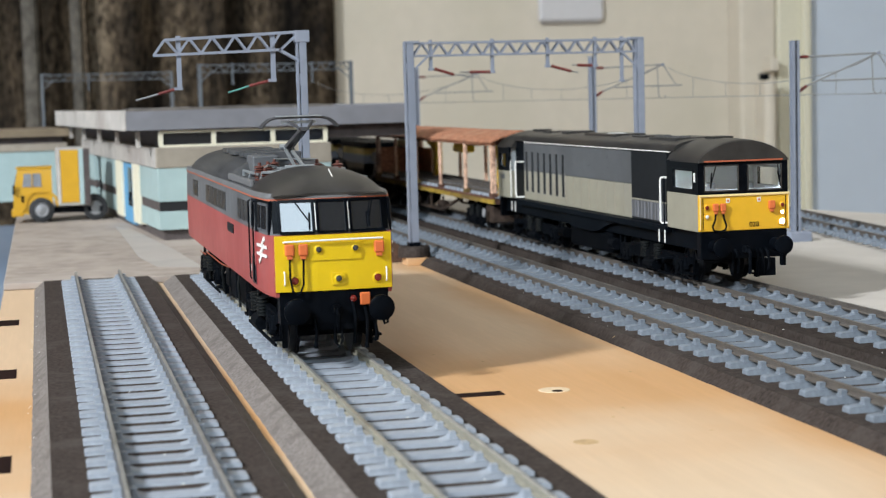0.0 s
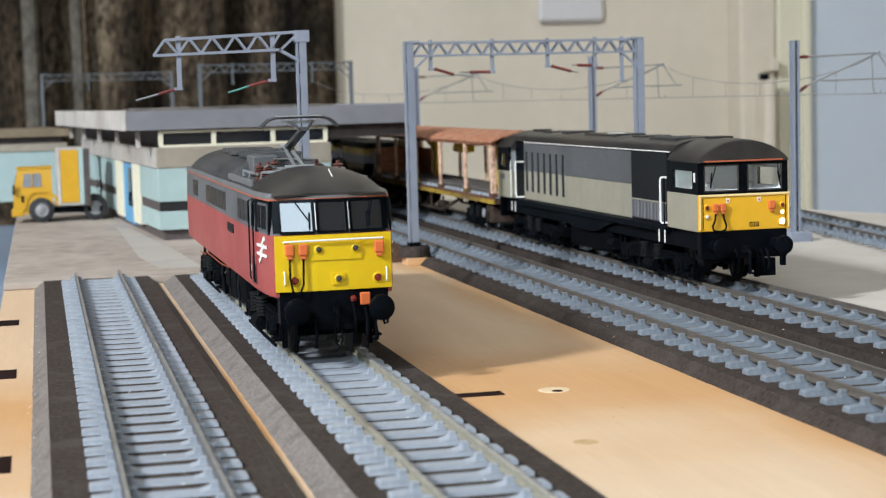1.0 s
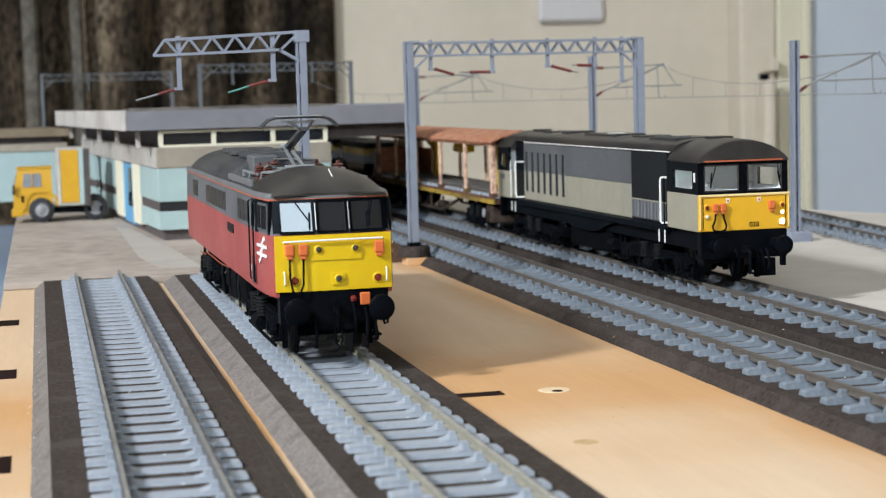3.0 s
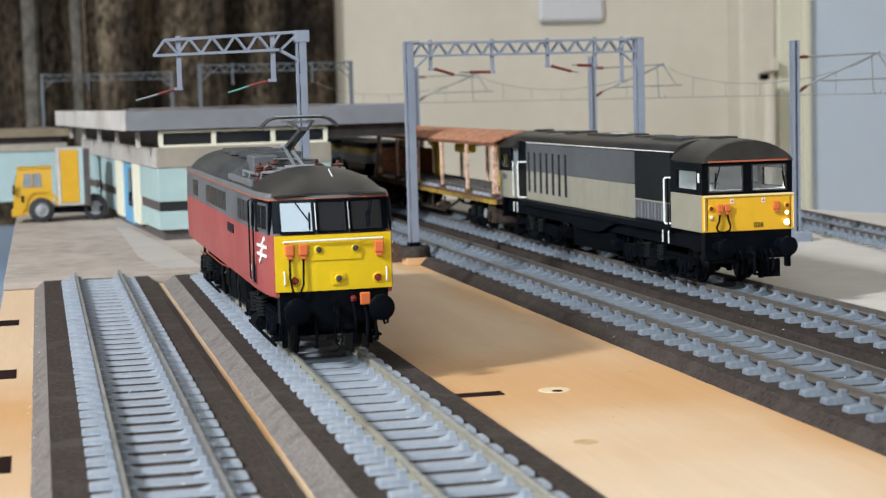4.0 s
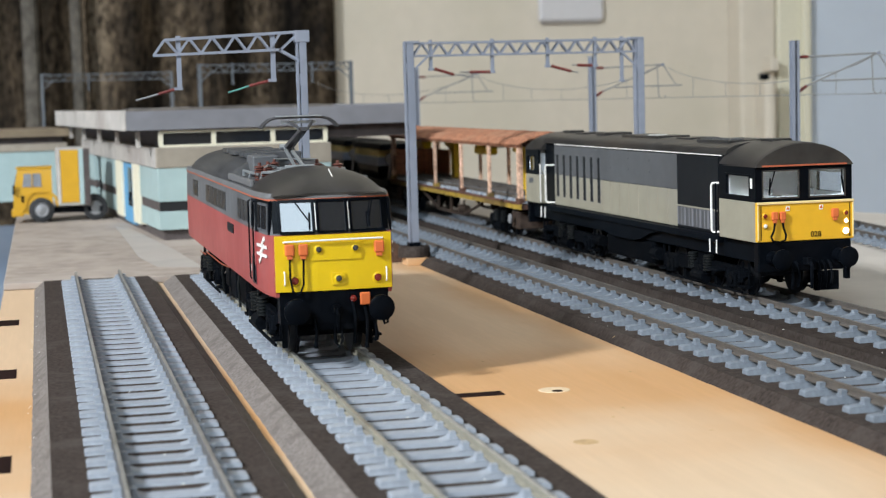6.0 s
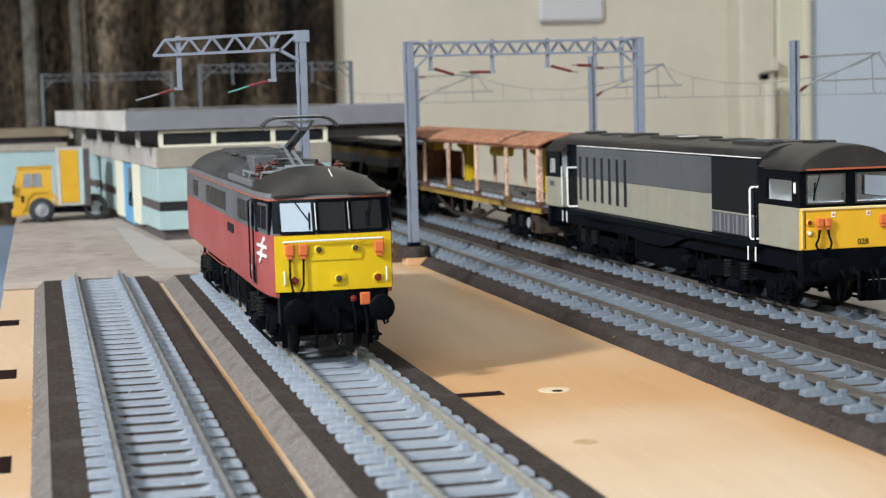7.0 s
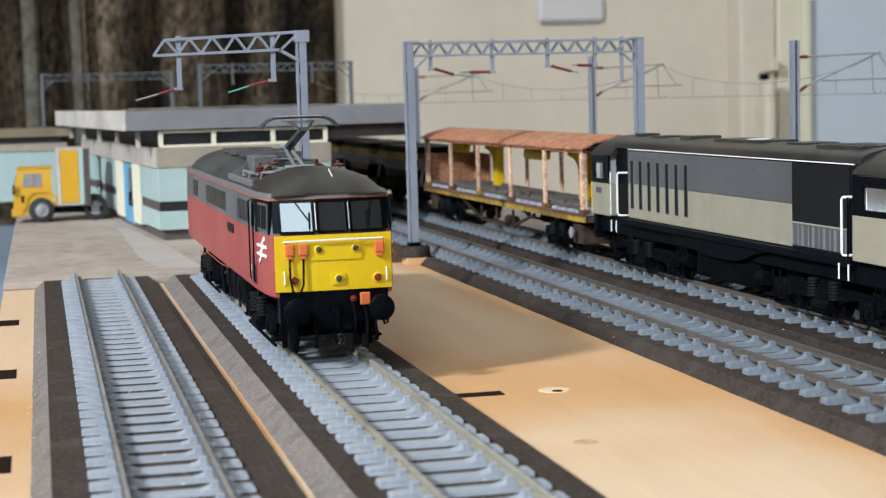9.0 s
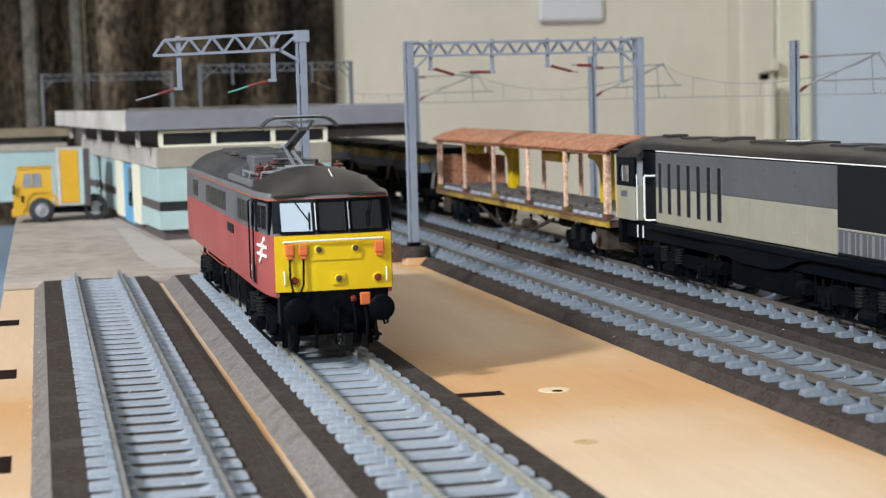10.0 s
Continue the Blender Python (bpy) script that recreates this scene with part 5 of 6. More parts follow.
def hopper_wagon(y):
    t = thing("hopper_wagon", "dark grey coal hopper wagon with dirty yellow top band", "railway wagon", (XD, y, 0), group="hopper wagons")
    L = 112.0
    part("underframe", box(B(), -13.5, 13.5, 0, L, 12.0, 16.0, 0.4), M_UNDER, t)
    body = loft(B(), [[(-a, y0, z), (a, y0, z), (a, y1, z), (-a, y1, z)] for z, a, y0, y1 in ((13, 9, 40, 72), (21, 14.6, 26, 86), (26.5, 15.4, 20, 92))])
    part("hopper_body", body, M_DARK_GREY, t, "dark sloping hopper body")
    part("grey_band", box(B(), -15.6, 15.6, 19, 93, 24.6, 30.2, 0.2), M_MAST, t, "blue grey body band")
    part("yellow_band", box(B(), -15.7, 15.7, 18, 94, 30.3, 34.8, 0.2), M_BAND, t, "dirty yellow top band")
    part("top_rim", box(B(), -16.0, 16.0, 9, 103, 34.9, 38.6, 0.5), M_UNDER, t)
    for y0 in (12, 100):
        for s in (-1, 1):
            fr = B()
            bar(fr, (s * 11, y0, 16), (s * 8, y0, 35), 1.2, 2.0)
            bar(fr, (s * 4, y0, 16), (s * 7, y0, 35), 1.2, 2.0)
            turned(fr, (s * 9, y0 - 1, 29), (0, 1, 0), [(0, 3.6), (2, 3.6), (2.1, 2.4)], 14)
            part("end_frame", fr, M_CORK_EDGE, t)
    for x in (-8, -4, 0, 4, 8):
        part("end_ladder", box(B(), x - 0.4, x + 0.4, 4, 5, 15, 34), M_UNDER, t)
    ax = [wheelset(t, 27, 6.4, up=1.2), wheelset(t, L - 27, 6.4, up=1.2)]
    for s in (-1, 1):
        g = B()
        for a in (27, L - 27):
            prism(g, [(a - 9, 12), (a - 3, 4.4), (a + 3, 4.4), (a + 9, 12)], "x", s * 11 - 0.7, s * 11 + 0.7)
        bar(g, (s * 11.4, 30, 5), (s * 11.4, L - 30, 5), 0.8, 0.8)
        part("axle_guard", g, M_UNDER, t)
        buffer(t, s * 10.5, 0.3, 14.0, 2.6)
    part("wheel_lamp", turned(B(), (-12.4, L - 27, 6.6), (-1, 0, 0), [(0, 1.8), (0.8, 1.7), (1, 0.1)], 12), M_HUB, t)
    return t, ax


WAGON, WAGON_AXLES = track_wagon()
HOPPERS = [hopper_wagon(1078 + k * 122) for k in range(3)]

# overhead line ---------------------------------------------------------------------------


def mast_shape(x, y, z0, z1, w=3.6, d=3.4):
    """An H-section mast."""
    bm = B()
    box(bm, x - w / 2, x + w / 2, y - d / 2, y - d / 2 + 0.7, z0, z1)
    box(bm, x - w / 2, x + w / 2, y + d / 2 - 0.7, y + d / 2, z0, z1)
    box(bm, x - 0.4, x + 0.4, y - d / 2, y + d / 2, z0, z1)
    return bm


def box_leg(x, y, z0, z1, w=3.6, d=4.0):
    """A portal leg: two channels with a recessed web and batten plates."""
    bm = B()
    box(bm, x - w / 2 + 0.9, x + w / 2, y - d / 2, y + d / 2, z0, z1, 0.15)
    box(bm, x - w / 2, x - w / 2 + 0.5, y - d / 2, y + d / 2, z0, z1)
    z = z0 + 14
    while z < z1 - 6:
        box(bm, x - w / 2 - 0.15, x - w / 2 + 1.0, y - d / 2 + 0.2, y + d / 2 - 0.2, z, z + 4.0)
        z += 22
    return bm


def lattice(bm, x0, x1, y, zb0, zb1, depth, bays, w=0.9, dy=2.6):
    """A lattice beam: four chords with zig-zag bracing."""
    for yy in (y - dy / 2, y + dy / 2):
        bar(bm, (x0, yy, zb0), (x1, yy, zb1), w, w)
        bar(bm, (x0, yy, zb0 + depth), (x1, yy, zb1 + depth), w, w * 1.2)
        for k in range(bays):
            a, m, b = (x0 + (x1 - x0) * (k + u) / bays for u in (0.0, 0.5, 1.0))
            za, zm, zb = (zb0 + (zb1 - zb0) * (k + u) / bays for u in (0.0, 0.5, 1.0))
            bar(bm, (a, yy, za), (m, yy, zm + depth), w * 0.6, w * 0.75)
            bar(bm, (m, yy, zm + depth), (b, yy, zb), w * 0.6, w * 0.75)
    return bm


def insulator(bm, p, q, r=0.75):
    p, q = Vector(p), Vector(q)
    d = q - p
    n = 6
    for k in range(n):
        a = p + d * (k / n)
        rod(bm, a, a + d * (0.55 / n), r, 8)
    rod(bm, p, q, r * 0.65, 8)
    return bm


def portal(x0, x1, y, top, hangers, label, base=True, bays=13, foot=BOARD):
    paint = M_MAST if base else M_MAST_SHADED
    t = thing("catenary_portal", label, "overhead line gantry", group="overhead line gantries")
    for x in (x0, x1):
        part("leg", box_leg(x, y, foot + (5 if base else 0), top, 4.2 if base else 2.8), paint, t)
    part("lattice_beam", lattice(B(), x0 + 2, x1 - 2, y, top - 6.4, top - 6.4, 5.6, bays, 0.9 if base else 0.6), paint, t)
    for s, x in ((1, x0 + 1.5), (-1, x1 - 1.5)):
        br = B()
        bar(br, (x, y - 1.3, top - 13), (x + s * 7.5, y - 1.3, top - 6.2), 0.8, 0.9)
        part("knee_brace", br, paint, t)
        part("cap_plate", box(B(), x - 3.2, x + 3.0, y - 2.2, y + 2.2, top - 0.8, top + 0.2, 0.1), paint, t)
    for x, z, arm, colour in hangers:
        h = part("hanger", box(B(), x - 0.7, x + 0.7, y - 0.8, y + 0.8, z, top + 0.6), paint, t)
        part("hanger_foot", box(B(), x - 1.1, x + 1.1, y - 1.0, y + 1.0, z - 0.6, z + 0.6, 0.1), paint, h)
        if arm:
            sx, sz, ex, ez, tx, tz = arm
            part("insulator", insulator(B(), (sx, y, sz), (ex, y, ez)), M_INS_RED, h, "dark red ribbed insulator")
            part("arm_rod", rod(B(), (ex, y, ez), (tx, y, tz), 0.3, 6), colour, h)
    if base:
        for x in (x0, x1):
            f = part("foot", turned(B(), (x, y, foot + 3.2), (0, 0, 1), [(0, 7.2), (4.0, 7.2), (4.8, 6.6), (4.9, 0.5)], 24), M_CORK, t, "dark round mast footing", smooth=True)
            part("foot_plate", box(B(), x - 2.6, x + 2.6, y - 3, y + 3, foot + 8.0, foot + 9.8, 0.2), M_BLACK, f)
            part("foot_block", box(B(), x - 4.8, x + 4.8, y - 7.6, y + 4, foot, foot + 3.2, 0.3), M_PLY, f, "bare wooden block")
    return t


def overhead_line():
    portal(161.2, 269.2, 735, 92.0, [
        (171.3, 79.6, (173.0, 79.7, 182.0, 77.0, 192.0, 75.4), M_WIRE), (199.7, 77.8, (198.4, 77.8, 189.0, 78.0, 184.5, 78.1), M_WIRE),
        (225.6, 79.8, (227.5, 79.8, 237.0, 77.2, 240.0, 76.6), M_WIRE), (248.2, 79.5, (246.6, 79.6, 239.5, 80.0, 237.0, 80.1), M_WIRE), (261.0, 72.5, None, None)],
        "blue-grey lattice gantry spanning the two main tracks")
    portal(124.2, 244.2, 1330, 97.6, [(150, 82, None, None), (213, 82, None, None)], "shaded grey lattice gantry behind the station", base=False)
    portal(4.6, 117.6, 1530, 96.6, [(45, 82, None, None)], "shaded grey lattice gantry in front of the curtain", base=False)
    # cantilever mast beside the red locomotive
    t = thing("cantilever_mast", "blue-grey lattice cantilever mast over the siding tracks", "overhead line mast")
    y = 610
    part("mast", box_leg(93.9, y, BOARD, 92.2, 3.5, 4.2), M_MAST, t)
    la = B()
    for yy in (y - 1.3, y + 1.3):
        bar(la, (45.0, yy, 90.0), (95.5, yy, 92.2), 0.8, 1.0)
        bar(la, (41.0, yy, 84.6), (86.5, yy, 85.8), 0.8, 0.9)
        bar(la, (41.0, yy, 84.6), (45.0, yy, 90.0), 0.6, 0.8)
        n = 5
        for k in range(n):
            a, m, b = (45.5 + 41.0 * (k + u) / n for u in (0.0, 0.5, 1.0))
            def low(x):
                return 84.6 + (x - 41) / 45.5 * 1.2
            def high(x):
                return 90.0 + (x - 45) / 50.5 * 2.2
            bar(la, (a, yy, high(a)), (m, yy, low(m)), 0.6, 0.75)
            bar(la, (m, yy, low(m)), (b, yy, high(b)), 0.6, 0.75)
        bar(la, (86.5, yy, 85.8), (93.0, yy, 91.6), 0.6, 0.75)
        bar(la, (85.8, yy, 85.8), (93.6, yy, 81.4), 0.8, 1.0)
    part("lattice_arm", la, M_MAST, t)
    part("head_plate", box(B(), 91.5, 96.8, y - 2.4, y + 2.4, 88.4, 92.6, 0.1), M_MAST, t)
    for x, z0, z1, arm, colour in ((49.8, 72.6, 91.4, (48.6, 72.6, 42.0, 70.9, 34.2, 68.9), M_PAN), (83.6, 74.8, 92.0, (82.2, 74.8, 74.6, 73.0, 67.0, 70.8), M_GREEN)):
        h = part("hanger", box(B(), x - 0.8, x + 0.8, y - 0.9, y + 0.9, z0, z1), M_MAST, t)
        part("hanger_foot", box(B(), x - 2.0, x + 1.0, y - 1.0, y + 1.0, z0 - 0.5, z0 + 0.6, 0.1), M_MAST, h)
        sx, sz, ex, ez, tx, tz = arm
        part("insulator", insulator(B(), (sx, y, sz), (ex, y, ez), 0.62), M_INS_RED, h, "dark red ribbed insulator")
        part("arm_rod", rod(B(), (ex, y, ez), (tx, y, tz), 0.34, 6), colour, h)
    # single masts with bracket arms on the loop
    spots = ((350.0, 742.0, 89.3), (313.8, 935.0, 88.2), (257.0, 1150.0, 88.0))
    heads = []
    for x, y, top in spots:
        m = thing("overhead_mast", "blue-grey mast with red insulators and bracket arm", "overhead line mast", group="overhead line masts")
        part("mast", mast_shape(x, y, BOARD + 6, top, 3.7, 3.6), M_MAST, m)
        part("footing", box(B(), x - 6, x + 6, y - 6, y + 6, BOARD, BOARD + 6, 1.0), M_MAST, m, "grey footing block")
        hx, hz = x + 43.5, 82.6
        for z0, a in ((81.4, 0), (65.2, 1)):
            ins = (x + 2.2, y, z0), ((x + 7.0, y, z0 + 0.1) if not a else (x + 6.2, y, z0 + 2.6))
            i = part("insulator", insulator(B(), *ins, 0.85), M_INS_RED, m, "dark red ribbed insulator")
            part("bracket_tube", rod(B(), ins[1], (hx, y, hz), 0.42, 8), M_WIRE, i)
        dr = B()
        rod(dr, (x + 14, y, 70.0), (hx + 12, y, 70.4), 0.4, 8)
        tube(dr, [(hx - 3.4, y, 82.0), (hx - 2.6, y, 65.0), (hx - 1.4, y, 63.0), (hx + 1.2, y, 63.4), (hx + 1.4, y, 64.6)], 0.3)
        rod(dr, (hx, y, hz), (hx + 8, y, 71), 0.3, 6)
        part("steady_arm", dr, M_WIRE, m)
        part("wire_clamp", turned(B(), (hx, y - 1, hz), (0, 1, 0), [(0, 0.9), (2, 0.9), (2.1, 0.2)], 10), M_MAST, m)
        heads.append((hx, y))
    ends = [(heads[0][0] + 60, 560.0)] + heads + [(heads[2][0] - 70, 1420.0)]
    for (xa, ya), (xb, yb) in zip(ends, ends[1:]):
        w = thing("catenary_wire", "thin grey overhead contact wire with droppers", "overhead wire", group="overhead wires")
        part("contact_wire", tube(B(), [(xa, ya, 63.2), (xb, yb, 63.2)], 0.22), M_WIRE, w)
        pts = []
        for k in range(13):
            u = k / 12
            pts.append((xa + (xb - xa) * u, ya + (yb - ya) * u, 82.4 - 12.6 * (1 - (2 * u - 1) ** 2) ** 0.8))
        part("messenger_wire", tube(B(), pts, 0.2), M_WIRE, w)
        for k in (2, 4, 6, 8, 10):
            x, yy, z = pts[k]
            part("dropper", tube(B(), [(x, yy, 63.2), (x, yy, z)], 0.16), M_WIRE, w)


overhead_line()

# station and road vehicles -----------------------------------------------------------------


def station():
    t = thing("station_building", "flat-roofed station model in pale aqua panels and concrete", "station building", (59.5, 890, 0), 4.4)
    W, D = 93.0, 372.0
    base = BOARD + 3.0
    part("plinth", box(B(), 2.5, W + 30, 2.5, D, base, 1.8), M_PLINTH_SHADE, t, "dark recessed plinth")
    # front wall in panels
    for x0, x1 in ((0.0, 30.8), (31.0, 61.8), (62.0, W)):
        part("wall_panel", box(B(), x0, x1, 0, 3, 1.6, 11.3, 0.15), M_AQUA, t, "pale aqua panel")
        part("wall_panel", box(B(), x0, x1, 0, 3, 16.4, 34.0, 0.15), M_AQUA, t, "pale aqua panel")
    part("black_band", box(B(), 0.5, W, 0.6, 3, 11.3, 16.4), M_DARKBAND, t, "black band round the walls")
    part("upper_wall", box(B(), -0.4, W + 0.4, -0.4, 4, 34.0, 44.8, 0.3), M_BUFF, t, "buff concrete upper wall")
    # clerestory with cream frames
    # dark block stands for the shade behind the clerestory openings
    part("clerestory_back", box(B(), 2, W, 5.2, D - 4, 44.8, 54.0), M_PLINTH_SHADE, t)
    fr = part("clerestory_frame", box(B(), 1.5, 91.5, 0.6, 2.2, 44.8, 46.0), M_CREAM, t, "cream window frame")
    part("frame_rail", box(B(), 1.5, 91.5, 0.6, 2.2, 52.2, 53.4), M_CREAM, fr)
    for x in (2.3, 30.2, 62.0, 90.7):
        part("frame_post", box(B(), x - 1.2, x + 1.2, 0.5, 2.3, 46.0, 52.2), M_CREAM, fr)
    for x0, x1 in ((3.5, 29.0), (31.4, 60.8), (63.2, 89.5)):
        part("pane", box(B(), x0, x1, 1.3, 1.6, 46.0, 52.2), M_DARK_GLASS, fr)
    # shade under the roof put into the soffit's colour
    part("soffit", box(B(), -15, 138, -1, D + 20, 53.4, 54.4), M_PLINTH_SHADE, t, "roof soffit coloured dark as shade")
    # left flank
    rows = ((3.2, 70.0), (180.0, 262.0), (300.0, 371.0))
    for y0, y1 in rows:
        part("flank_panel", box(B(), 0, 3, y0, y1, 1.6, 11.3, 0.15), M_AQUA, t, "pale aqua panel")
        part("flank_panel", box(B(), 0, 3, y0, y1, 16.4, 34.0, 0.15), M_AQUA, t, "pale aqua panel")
        part("flank_band", box(B(), 0.6, 3, y0, y1, 11.3, 16.4), M_PLINTH_SHADE, t)
    # dark slab in place of the shade deep in the entrance
    part("entrance_recess", box(B(), 6, 8, 262, 300, base, 34), M_PLINTH_SHADE, t, "entrance recess with its shade as a dark back")
    part("side_fill", box(B(), 3, 6, 70, 180, 1.6, 34), M_AQUA, t)
    for y0, y1, m in ((72, 92, M_CREAM), (96, 100, M_CREAM), (150, 178, M_CREAM)):
        part("door_post", box(B(), -0.6, 3.2, y0, y1, 0.0 if m is M_CREAM else 1.6, 33.8, 0.2), m, t, "cream door frame")
    d = part("blue_door", box(B(), 0.8, 2.6, 101, 149, -2.0, 33.0, 0.2), M_BLUEDOOR, t, "bright blue entrance door")
    part("door_pane", box(B(), 0.5, 1.0, 112, 128, 8, 31), M_DARK_GLASS, d)
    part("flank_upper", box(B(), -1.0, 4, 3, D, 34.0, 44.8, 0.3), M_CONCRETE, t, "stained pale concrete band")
    for k in range(5):
        y = 12 + k * 90
        part("fin", box(B(), -9, -7, y - 2.2, y + 2.2, 44.8, 53.6), M_CONCRETE, t, "concrete fin")
    # roof slab
    roof = part("roof", box(B(), -15.4, 138.0, -1.2, D + 26, 54.4, 63.6), M_FELT, t, "dark felted flat roof")
    part("front_fascia", box(B(), -16.0, 138.8, -2.2, -1.2, 54.0, 64.0, 0.15), M_FASCIA, roof, "grey roof fascia")
    # weathered; its paler colour than the front also carries light from the left
    part("side_fascia", box(B(), -16.6, -15.4, -2.2, D + 26, 54.0, 64.6, 0.15), M_CONCRETE, roof, "weathered side fascia, paler for the side light")
    part("end_fascia", box(B(), 138.0, 139.0, -1.2, D + 26, 54.0, 64.6, 0.15), M_FASCIA, roof)
    rng = random.Random(11)
    for k in range(16):
        x, y = rng.uniform(-10, 125), rng.uniform(2, 90)
        part("felt_strip", box(B(), x, x + rng.uniform(12, 34), y, y + rng.uniform(4, 12), 63.6, 64.7 + rng.uniform(0, 1.0)), M_FELT, roof)
    part("canopy_beam", box(B(), W, 137, 4, 8, 47.0, 53.4), M_PLINTH_SHADE, t, "dark canopy beam")
    part("rear_wall", box(B(), 0, W, D - 3, D, 1.6, 44.8), M_AQUA, t)
    part("east_wall", box(B(), W - 3, W, 3, D - 3, 1.6, 44.8), M_BUFF, t)
    p = thing("window_post", "cream painted post against the station front", "post", (0, 0, 0))
    part("shaft", box(B(), 78.0, 81.5, 884.0, 888.0, 1.0, 34.5, 0.2), M_CREAM, p)
    part("base_plate", box(B(), 77.0, 82.5, 883.0, 889.0, base, 1.0, 0.2), M_CREAM, p)
    # annex behind the lorry
    a = thing("station_annex", "pale aqua annex with buff concrete roof band", "building", (-75, 1330, 0), 4.4)
    part("annex_wall", box(B(), 0, 95, 0, 160, base, 34, 0.2), M_AQUA, a)
    part("annex_band", box(B(), -1, 96, -1, 161, 34, 40, 0.3), M_BUFF, a)
    # dark filler as the shade of the gap below the annex roof
    part("annex_gap", box(B(), 2, 93, 2, 158, 40, 45), M_PLINTH_SHADE, a)
    part("annex_roof", box(B(), -4, 99, -4, 164, 45, 50.5, 0.4), M_TAN, a, "tan roof slab")


def lorry():
    z0 = BOARD + 3.0
    t = thing("delivery_lorry", "yellow model lorry with a grey and yellow box body", "lorry", (-17.5, 1077, z0))
    cab = loft(B(), [[(x0, y0, z), (x1, y0, z), (x1, y1, z), (x0, y1, z)] for z, x0, x1, y0, y1 in
                     ((5.5, 0, 24, 0, 29), (18, 0.3, 24, 0, 29), (20, 0.8, 24, 0.1, 28.9), (32, 3.0, 24, 0.8, 28.2), (34, 4.5, 23, 1.6, 27.4))])
    part("cab", cab, M_LORRY, t, "yellow lorry cab", smooth=True)
    part("roof_rim", box(B(), 2.6, 24.4, 0.6, 28.4, 33.2, 34.4, 0.4), M_LORRY, t)
    wd = part("side_window", loft(B(), [[(x0, y - 0.35, z), (x1, y - 0.35, z), (x1, y + 0.3, z), (x0, y + 0.3, z)] for z, x0, x1, y in ((22.4, 6.0, 17.6, 0.22), (30.6, 7.2, 17.2, 0.74))]), M_PANE, t, "glazed cab window")
    part("window_bar", box(B(), 11.7, 12.3, -0.45, 0.4, 22.4, 30.6), M_LORRY, wd)
    part("windscreen", loft(B(), [[(x - 0.3, 2.5, z), (x + 0.3, 2.5, z), (x + 0.3, 26, z), (x - 0.3, 26, z)] for z, x in ((21, 1.0), (30.5, 2.8))]), M_DARK_GLASS, t)
    part("mirror", box(B(), 0.0, 1.4, -2.6, -1.2, 18, 24, 0.3), M_BLACK, t)
    part("bumper", box(B(), -1.2, 6, -0.4, 29.4, 4.2, 8.0, 0.6), M_LORRY, t)
    part("chassis", box(B(), 4, 57, 4, 25, 5.2, 9.0, 0.4), M_UNDER, t)
    b = part("box_body", box(B(), 27, 47, -1, 30, 9.8, 46.0, 0.8), M_CONCRETE, t, "grey box body")
    part("yellow_side", box(B(), 29.6, 40.6, -1.5, -0.9, 11.8, 44.6, 0.3), M_LORRY, b, "yellow side panel")
    part("aqua_side", box(B(), 40.8, 43.6, -1.5, -0.9, 10.5, 45.0, 0.3), M_AQUA, b, "pale aqua side panel")
    part("dark_end", box(B(), 43.8, 47.4, -1.4, 29, 10.2, 45.4, 0.3), M_PLINTH_SHADE, b)
    part("box_trim", box(B(), 28.0, 29.4, -1.6, -0.9, 11.0, 45.5, 0.2), M_CONCRETE, b)
    for x, inset in ((17.0, 0.0), (50.0, 4.5)):
        for s, y in ((-1, 1.0 + inset), (1, 28.0 - inset)):
            w = part("wheel", turned(B(), (x, y, 7.8), (0, s, 0), [(-3.2, 5.0), (-3.0, 7.2), (-2.4, 7.8), (1.0, 7.8), (1.5, 7.2), (1.6, 4.6), (1.0, 4.4), (1.0, 0.2)], 28), M_TYRE, t, smooth=True)
            part("hub", turned(B(), (x, y + s * 1.0, 7.8), (0, s, 0), [(0, 4.4), (0.5, 4.2), (0.2, 3.4), (0.9, 1.8), (1.1, 0.2)], 20), M_HUB, w, "grey wheel hub", smooth=True)
    part("wheel_arch", prism(B(), [(5.6, 8), (7.4, 16), (12, 20), (22, 20), (26.6, 16), (27.6, 10), (26.4, 10), (25.2, 15), (21.4, 18.6), (12.6, 18.6), (8.8, 15), (7.2, 8)], "y", -0.9, 0.4), M_LORRY, t)
    part("light_cluster", box(B(), 5, 6.6, -0.8, 0, 13, 17), M_BLACK, t)


station()
lorry()

# far side of the room ---------------------------------------------------------------------


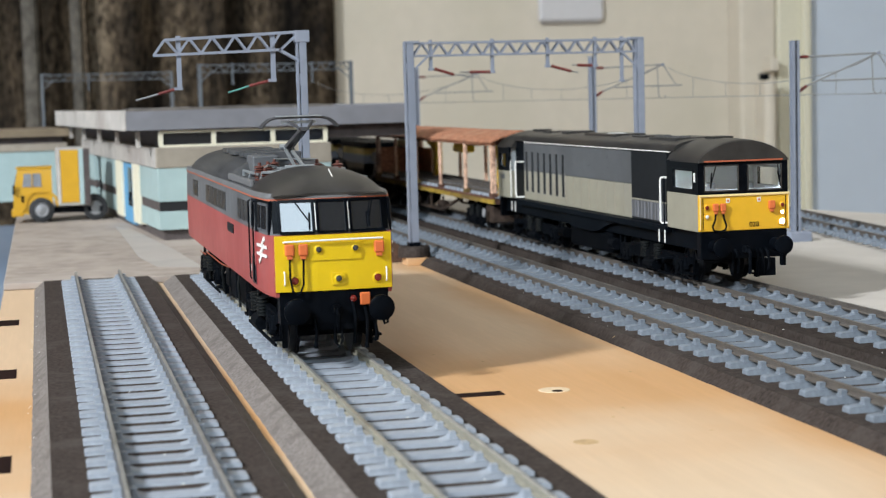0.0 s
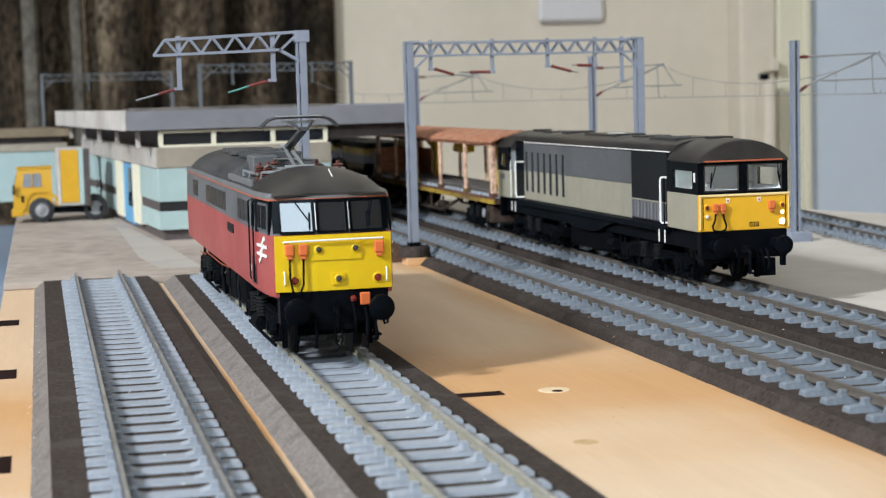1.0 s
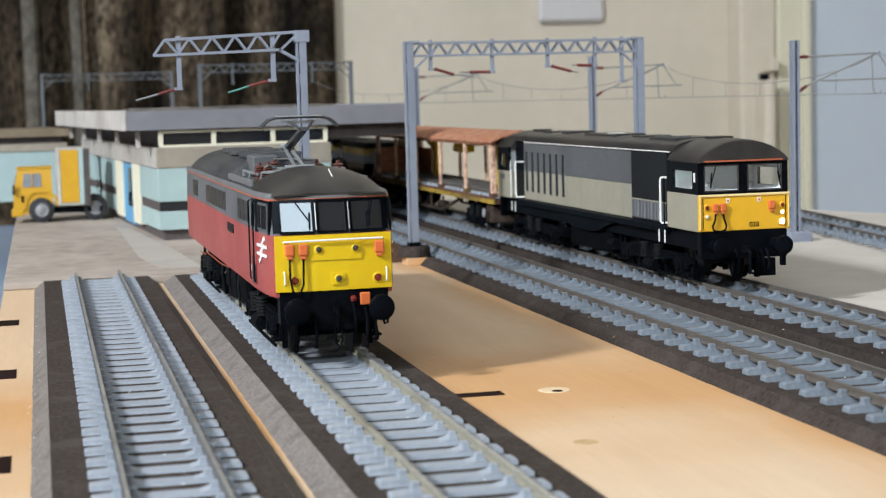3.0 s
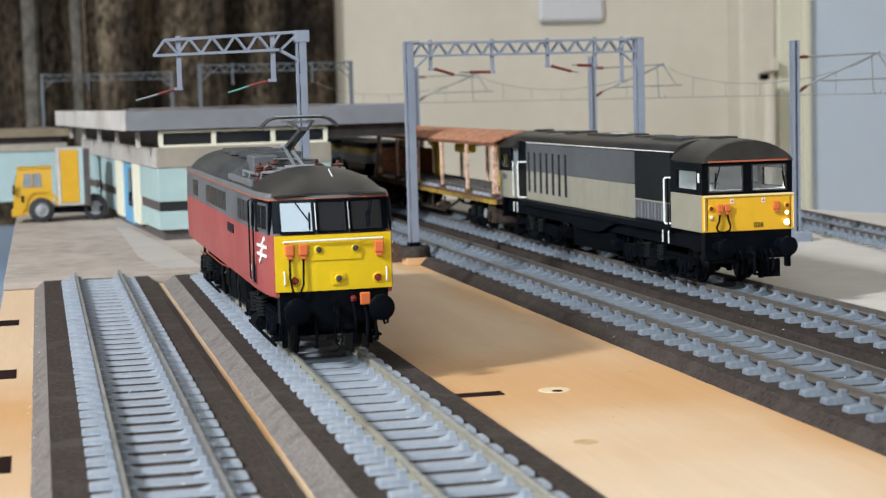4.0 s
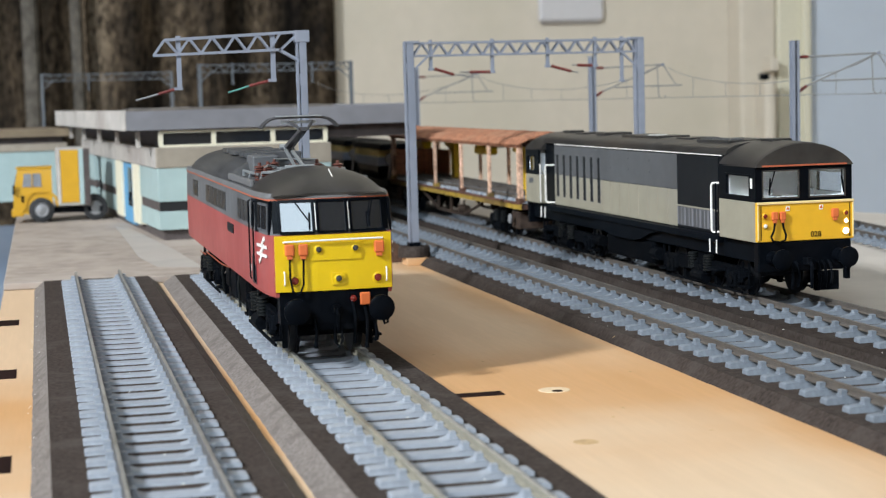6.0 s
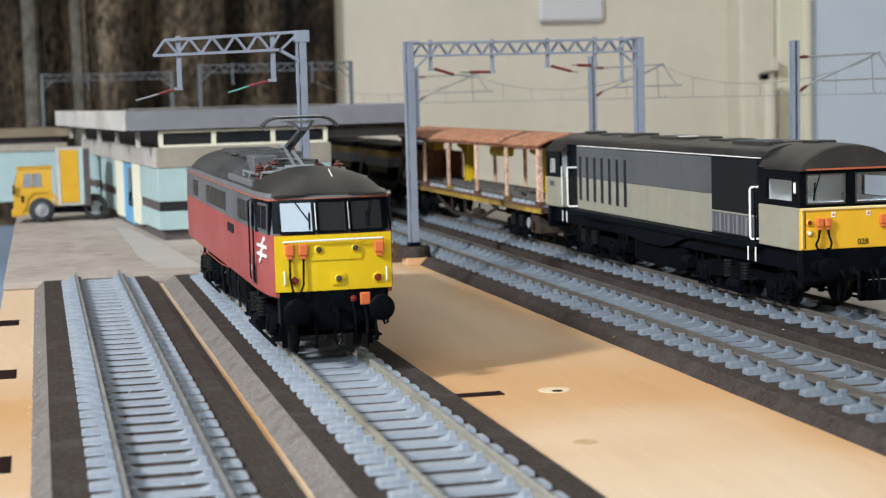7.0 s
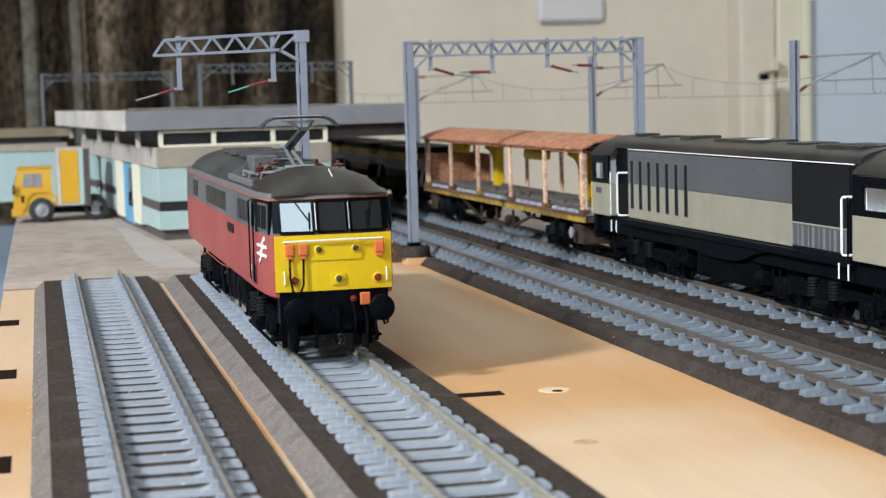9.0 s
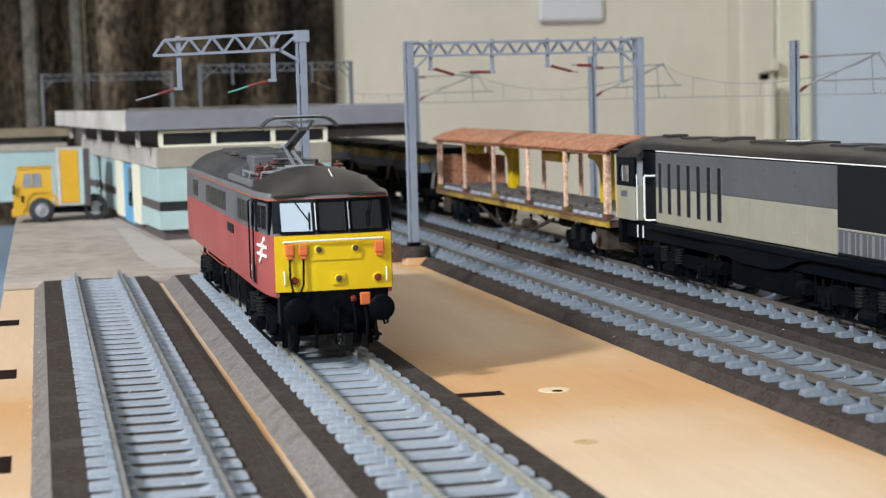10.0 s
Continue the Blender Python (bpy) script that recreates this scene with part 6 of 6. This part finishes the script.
def backdrop():
    bm = B()
    rng = random.Random(3)
    cols, x = [], -1500.0
    ph = 0.0
    while x < 452:
        ph += rng.uniform(0.35, 0.75)
        cols.append((x, 2612 + 26 * math.sin(ph) + 7 * math.sin(ph * 2.3 + 1)))
        x += 11.5
    cols.append((460, 2632))
    rings = [[(x, y, z) for x, y in cols] + [(x, y + 5, z) for x, y in cols[::-1]] for z in (FLOOR + 40, -200, 200, 700, 1400)]
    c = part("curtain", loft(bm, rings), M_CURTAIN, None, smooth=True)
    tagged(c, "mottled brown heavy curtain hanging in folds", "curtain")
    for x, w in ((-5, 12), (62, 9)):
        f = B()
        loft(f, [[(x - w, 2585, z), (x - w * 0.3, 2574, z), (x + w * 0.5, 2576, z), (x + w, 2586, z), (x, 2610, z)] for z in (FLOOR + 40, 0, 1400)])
        part("pale_fold", f, M_CURTAIN_LIT, c, "curtain fold coloured as if lit", smooth=True)
    rail = thing("curtain_rail", "white curtain rail above the curtain", "curtain rail")
    part("track_rail", box(B(), -1520, 480, 2605, 2640, 1400, 1425, 4), M_PLASTIC, rail)
    part("wall_bracket", box(B(), 440, 460, 2640, 2650, 1405, 1420, 2), M_PLASTIC, rail)
    part("wall_bracket", box(B(), -1500, -1480, 2640, 2650, 1405, 1420, 2), M_PLASTIC, rail)
    s = thing("wall_socket", "white plastic double socket on the cream wall", "wall socket")
    part("face_plate", box(B(), 798, 908, 2638, 2650, 184, 268, 5), M_PLATE_SHADED, s)
    part("back_box", box(B(), 803, 903, 2644, 2650.0, 181, 184), M_CONCRETE, s)
    tagged(part("door_pier", box(B(), 1128, 1191.9, 2594, 2650, FLOOR, CEIL_Z, 6), M_WALL), "cream painted wall pier beside the door", "wall", kind="structure")
    df = thing("door_frame", "cream painted door frame", "door frame", kind="structure")
    part("jamb", box(B(), 1192.2, 1246, 2590, 2650, FLOOR, 1100, 4), M_CREAM, df)
    part("jamb_bead", box(B(), 1234, 1248, 2580, 2590, FLOOR, 1100, 3), M_CREAM, df)
    part("jamb", box(B(), 2080, 2140, 2590, 2650, FLOOR, 1100, 4), M_CREAM, df)
    part("head", box(B(), 1192.2, 2140, 2590, 2650, 1100, 1160, 4), M_CREAM, df)
    d = thing("door_1", "white painted panel door in the far wall", "door", kind="structure")
    part("door_leaf", box(B(), 1248.5, 2078, 2600, 2640, FLOOR + 6, 1098, 3), M_WHITEDOOR, d)
    part("door_handle", rod(B(), (2010, 2560, 60), (2010, 2600, 60), 10, 12), M_PLASTIC, d)
    p = thing("heating_pipe", "white boxed heating pipe with a dark valve cap", "pipe")
    part("pipe", rod(B(), (1149, 2530, FLOOR), (1149, 2530, 80), 11, 20), M_WALL, p, smooth=True)
    part("pipe_shadow_box", box(B(), 1152, 1166, 2540, 2594, FLOOR, 80, 4), M_WALL, p)
    part("valve_cap", box(B(), 1134, 1147, 2522, 2540, 80, 91, 3), M_BLACK, p)
    part("pipe_clip", box(B(), 1166, 1181, 2560, 2594, 94, 116, 3), M_WALL, p)


backdrop()

# what moves -------------------------------------------------------------------------------

SLOPE = -0.0079
RUN = ((0.0, 0.0), (3.55, 0.0), (3.8, 1.6), (4.0, 3.5), (4.25, 6.4), (4.5, 9.9), (4.75, 14.0), (5.0, 19.0), (5.25, 24.8), (5.5, 31.2), (5.75, 38.2),
       (6.0, 45.5), (6.25, 52.9), (6.5, 60.4), (6.75, 68.0), (7.0, 75.7), (7.25, 83.2), (7.5, 90.8), (7.75, 98.3), (8.0, 105.9), (8.25, 113.5), (8.5, 121.2),
       (8.75, 128.5), (9.0, 135.9), (9.25, 143.4), (9.5, 150.9), (9.75, 157.9), (10.0, 164.6))


def on_rails(y):
    """The pose of a vehicle whose front stands at y on the far main track."""
    return pose((229.6 + SLOPE * (y - 400)) * MM, y * MM, 0, 0, 0, 0.45)


def motions():
    train = [(DIESEL, 524.0, DIESEL_AXLES, 6.4), (WAGON, 782.0, WAGON_AXLES, 6.4)] + [(h, 1078.0 + k * 122, ax, 6.4) for k, (h, ax) in enumerate(HOPPERS)]
    for ob, y0, axles, r in train:
        walk(ob, [(t, on_rails(y0 - s)) for t, s in RUN])
        for w in axles:
            x, y, z = w.location
            walk(w, [(t, Matrix.Translation((x, y, z)) @ Matrix.Rotation(s / r, 4, "X")) for t, s in RUN])


motions()
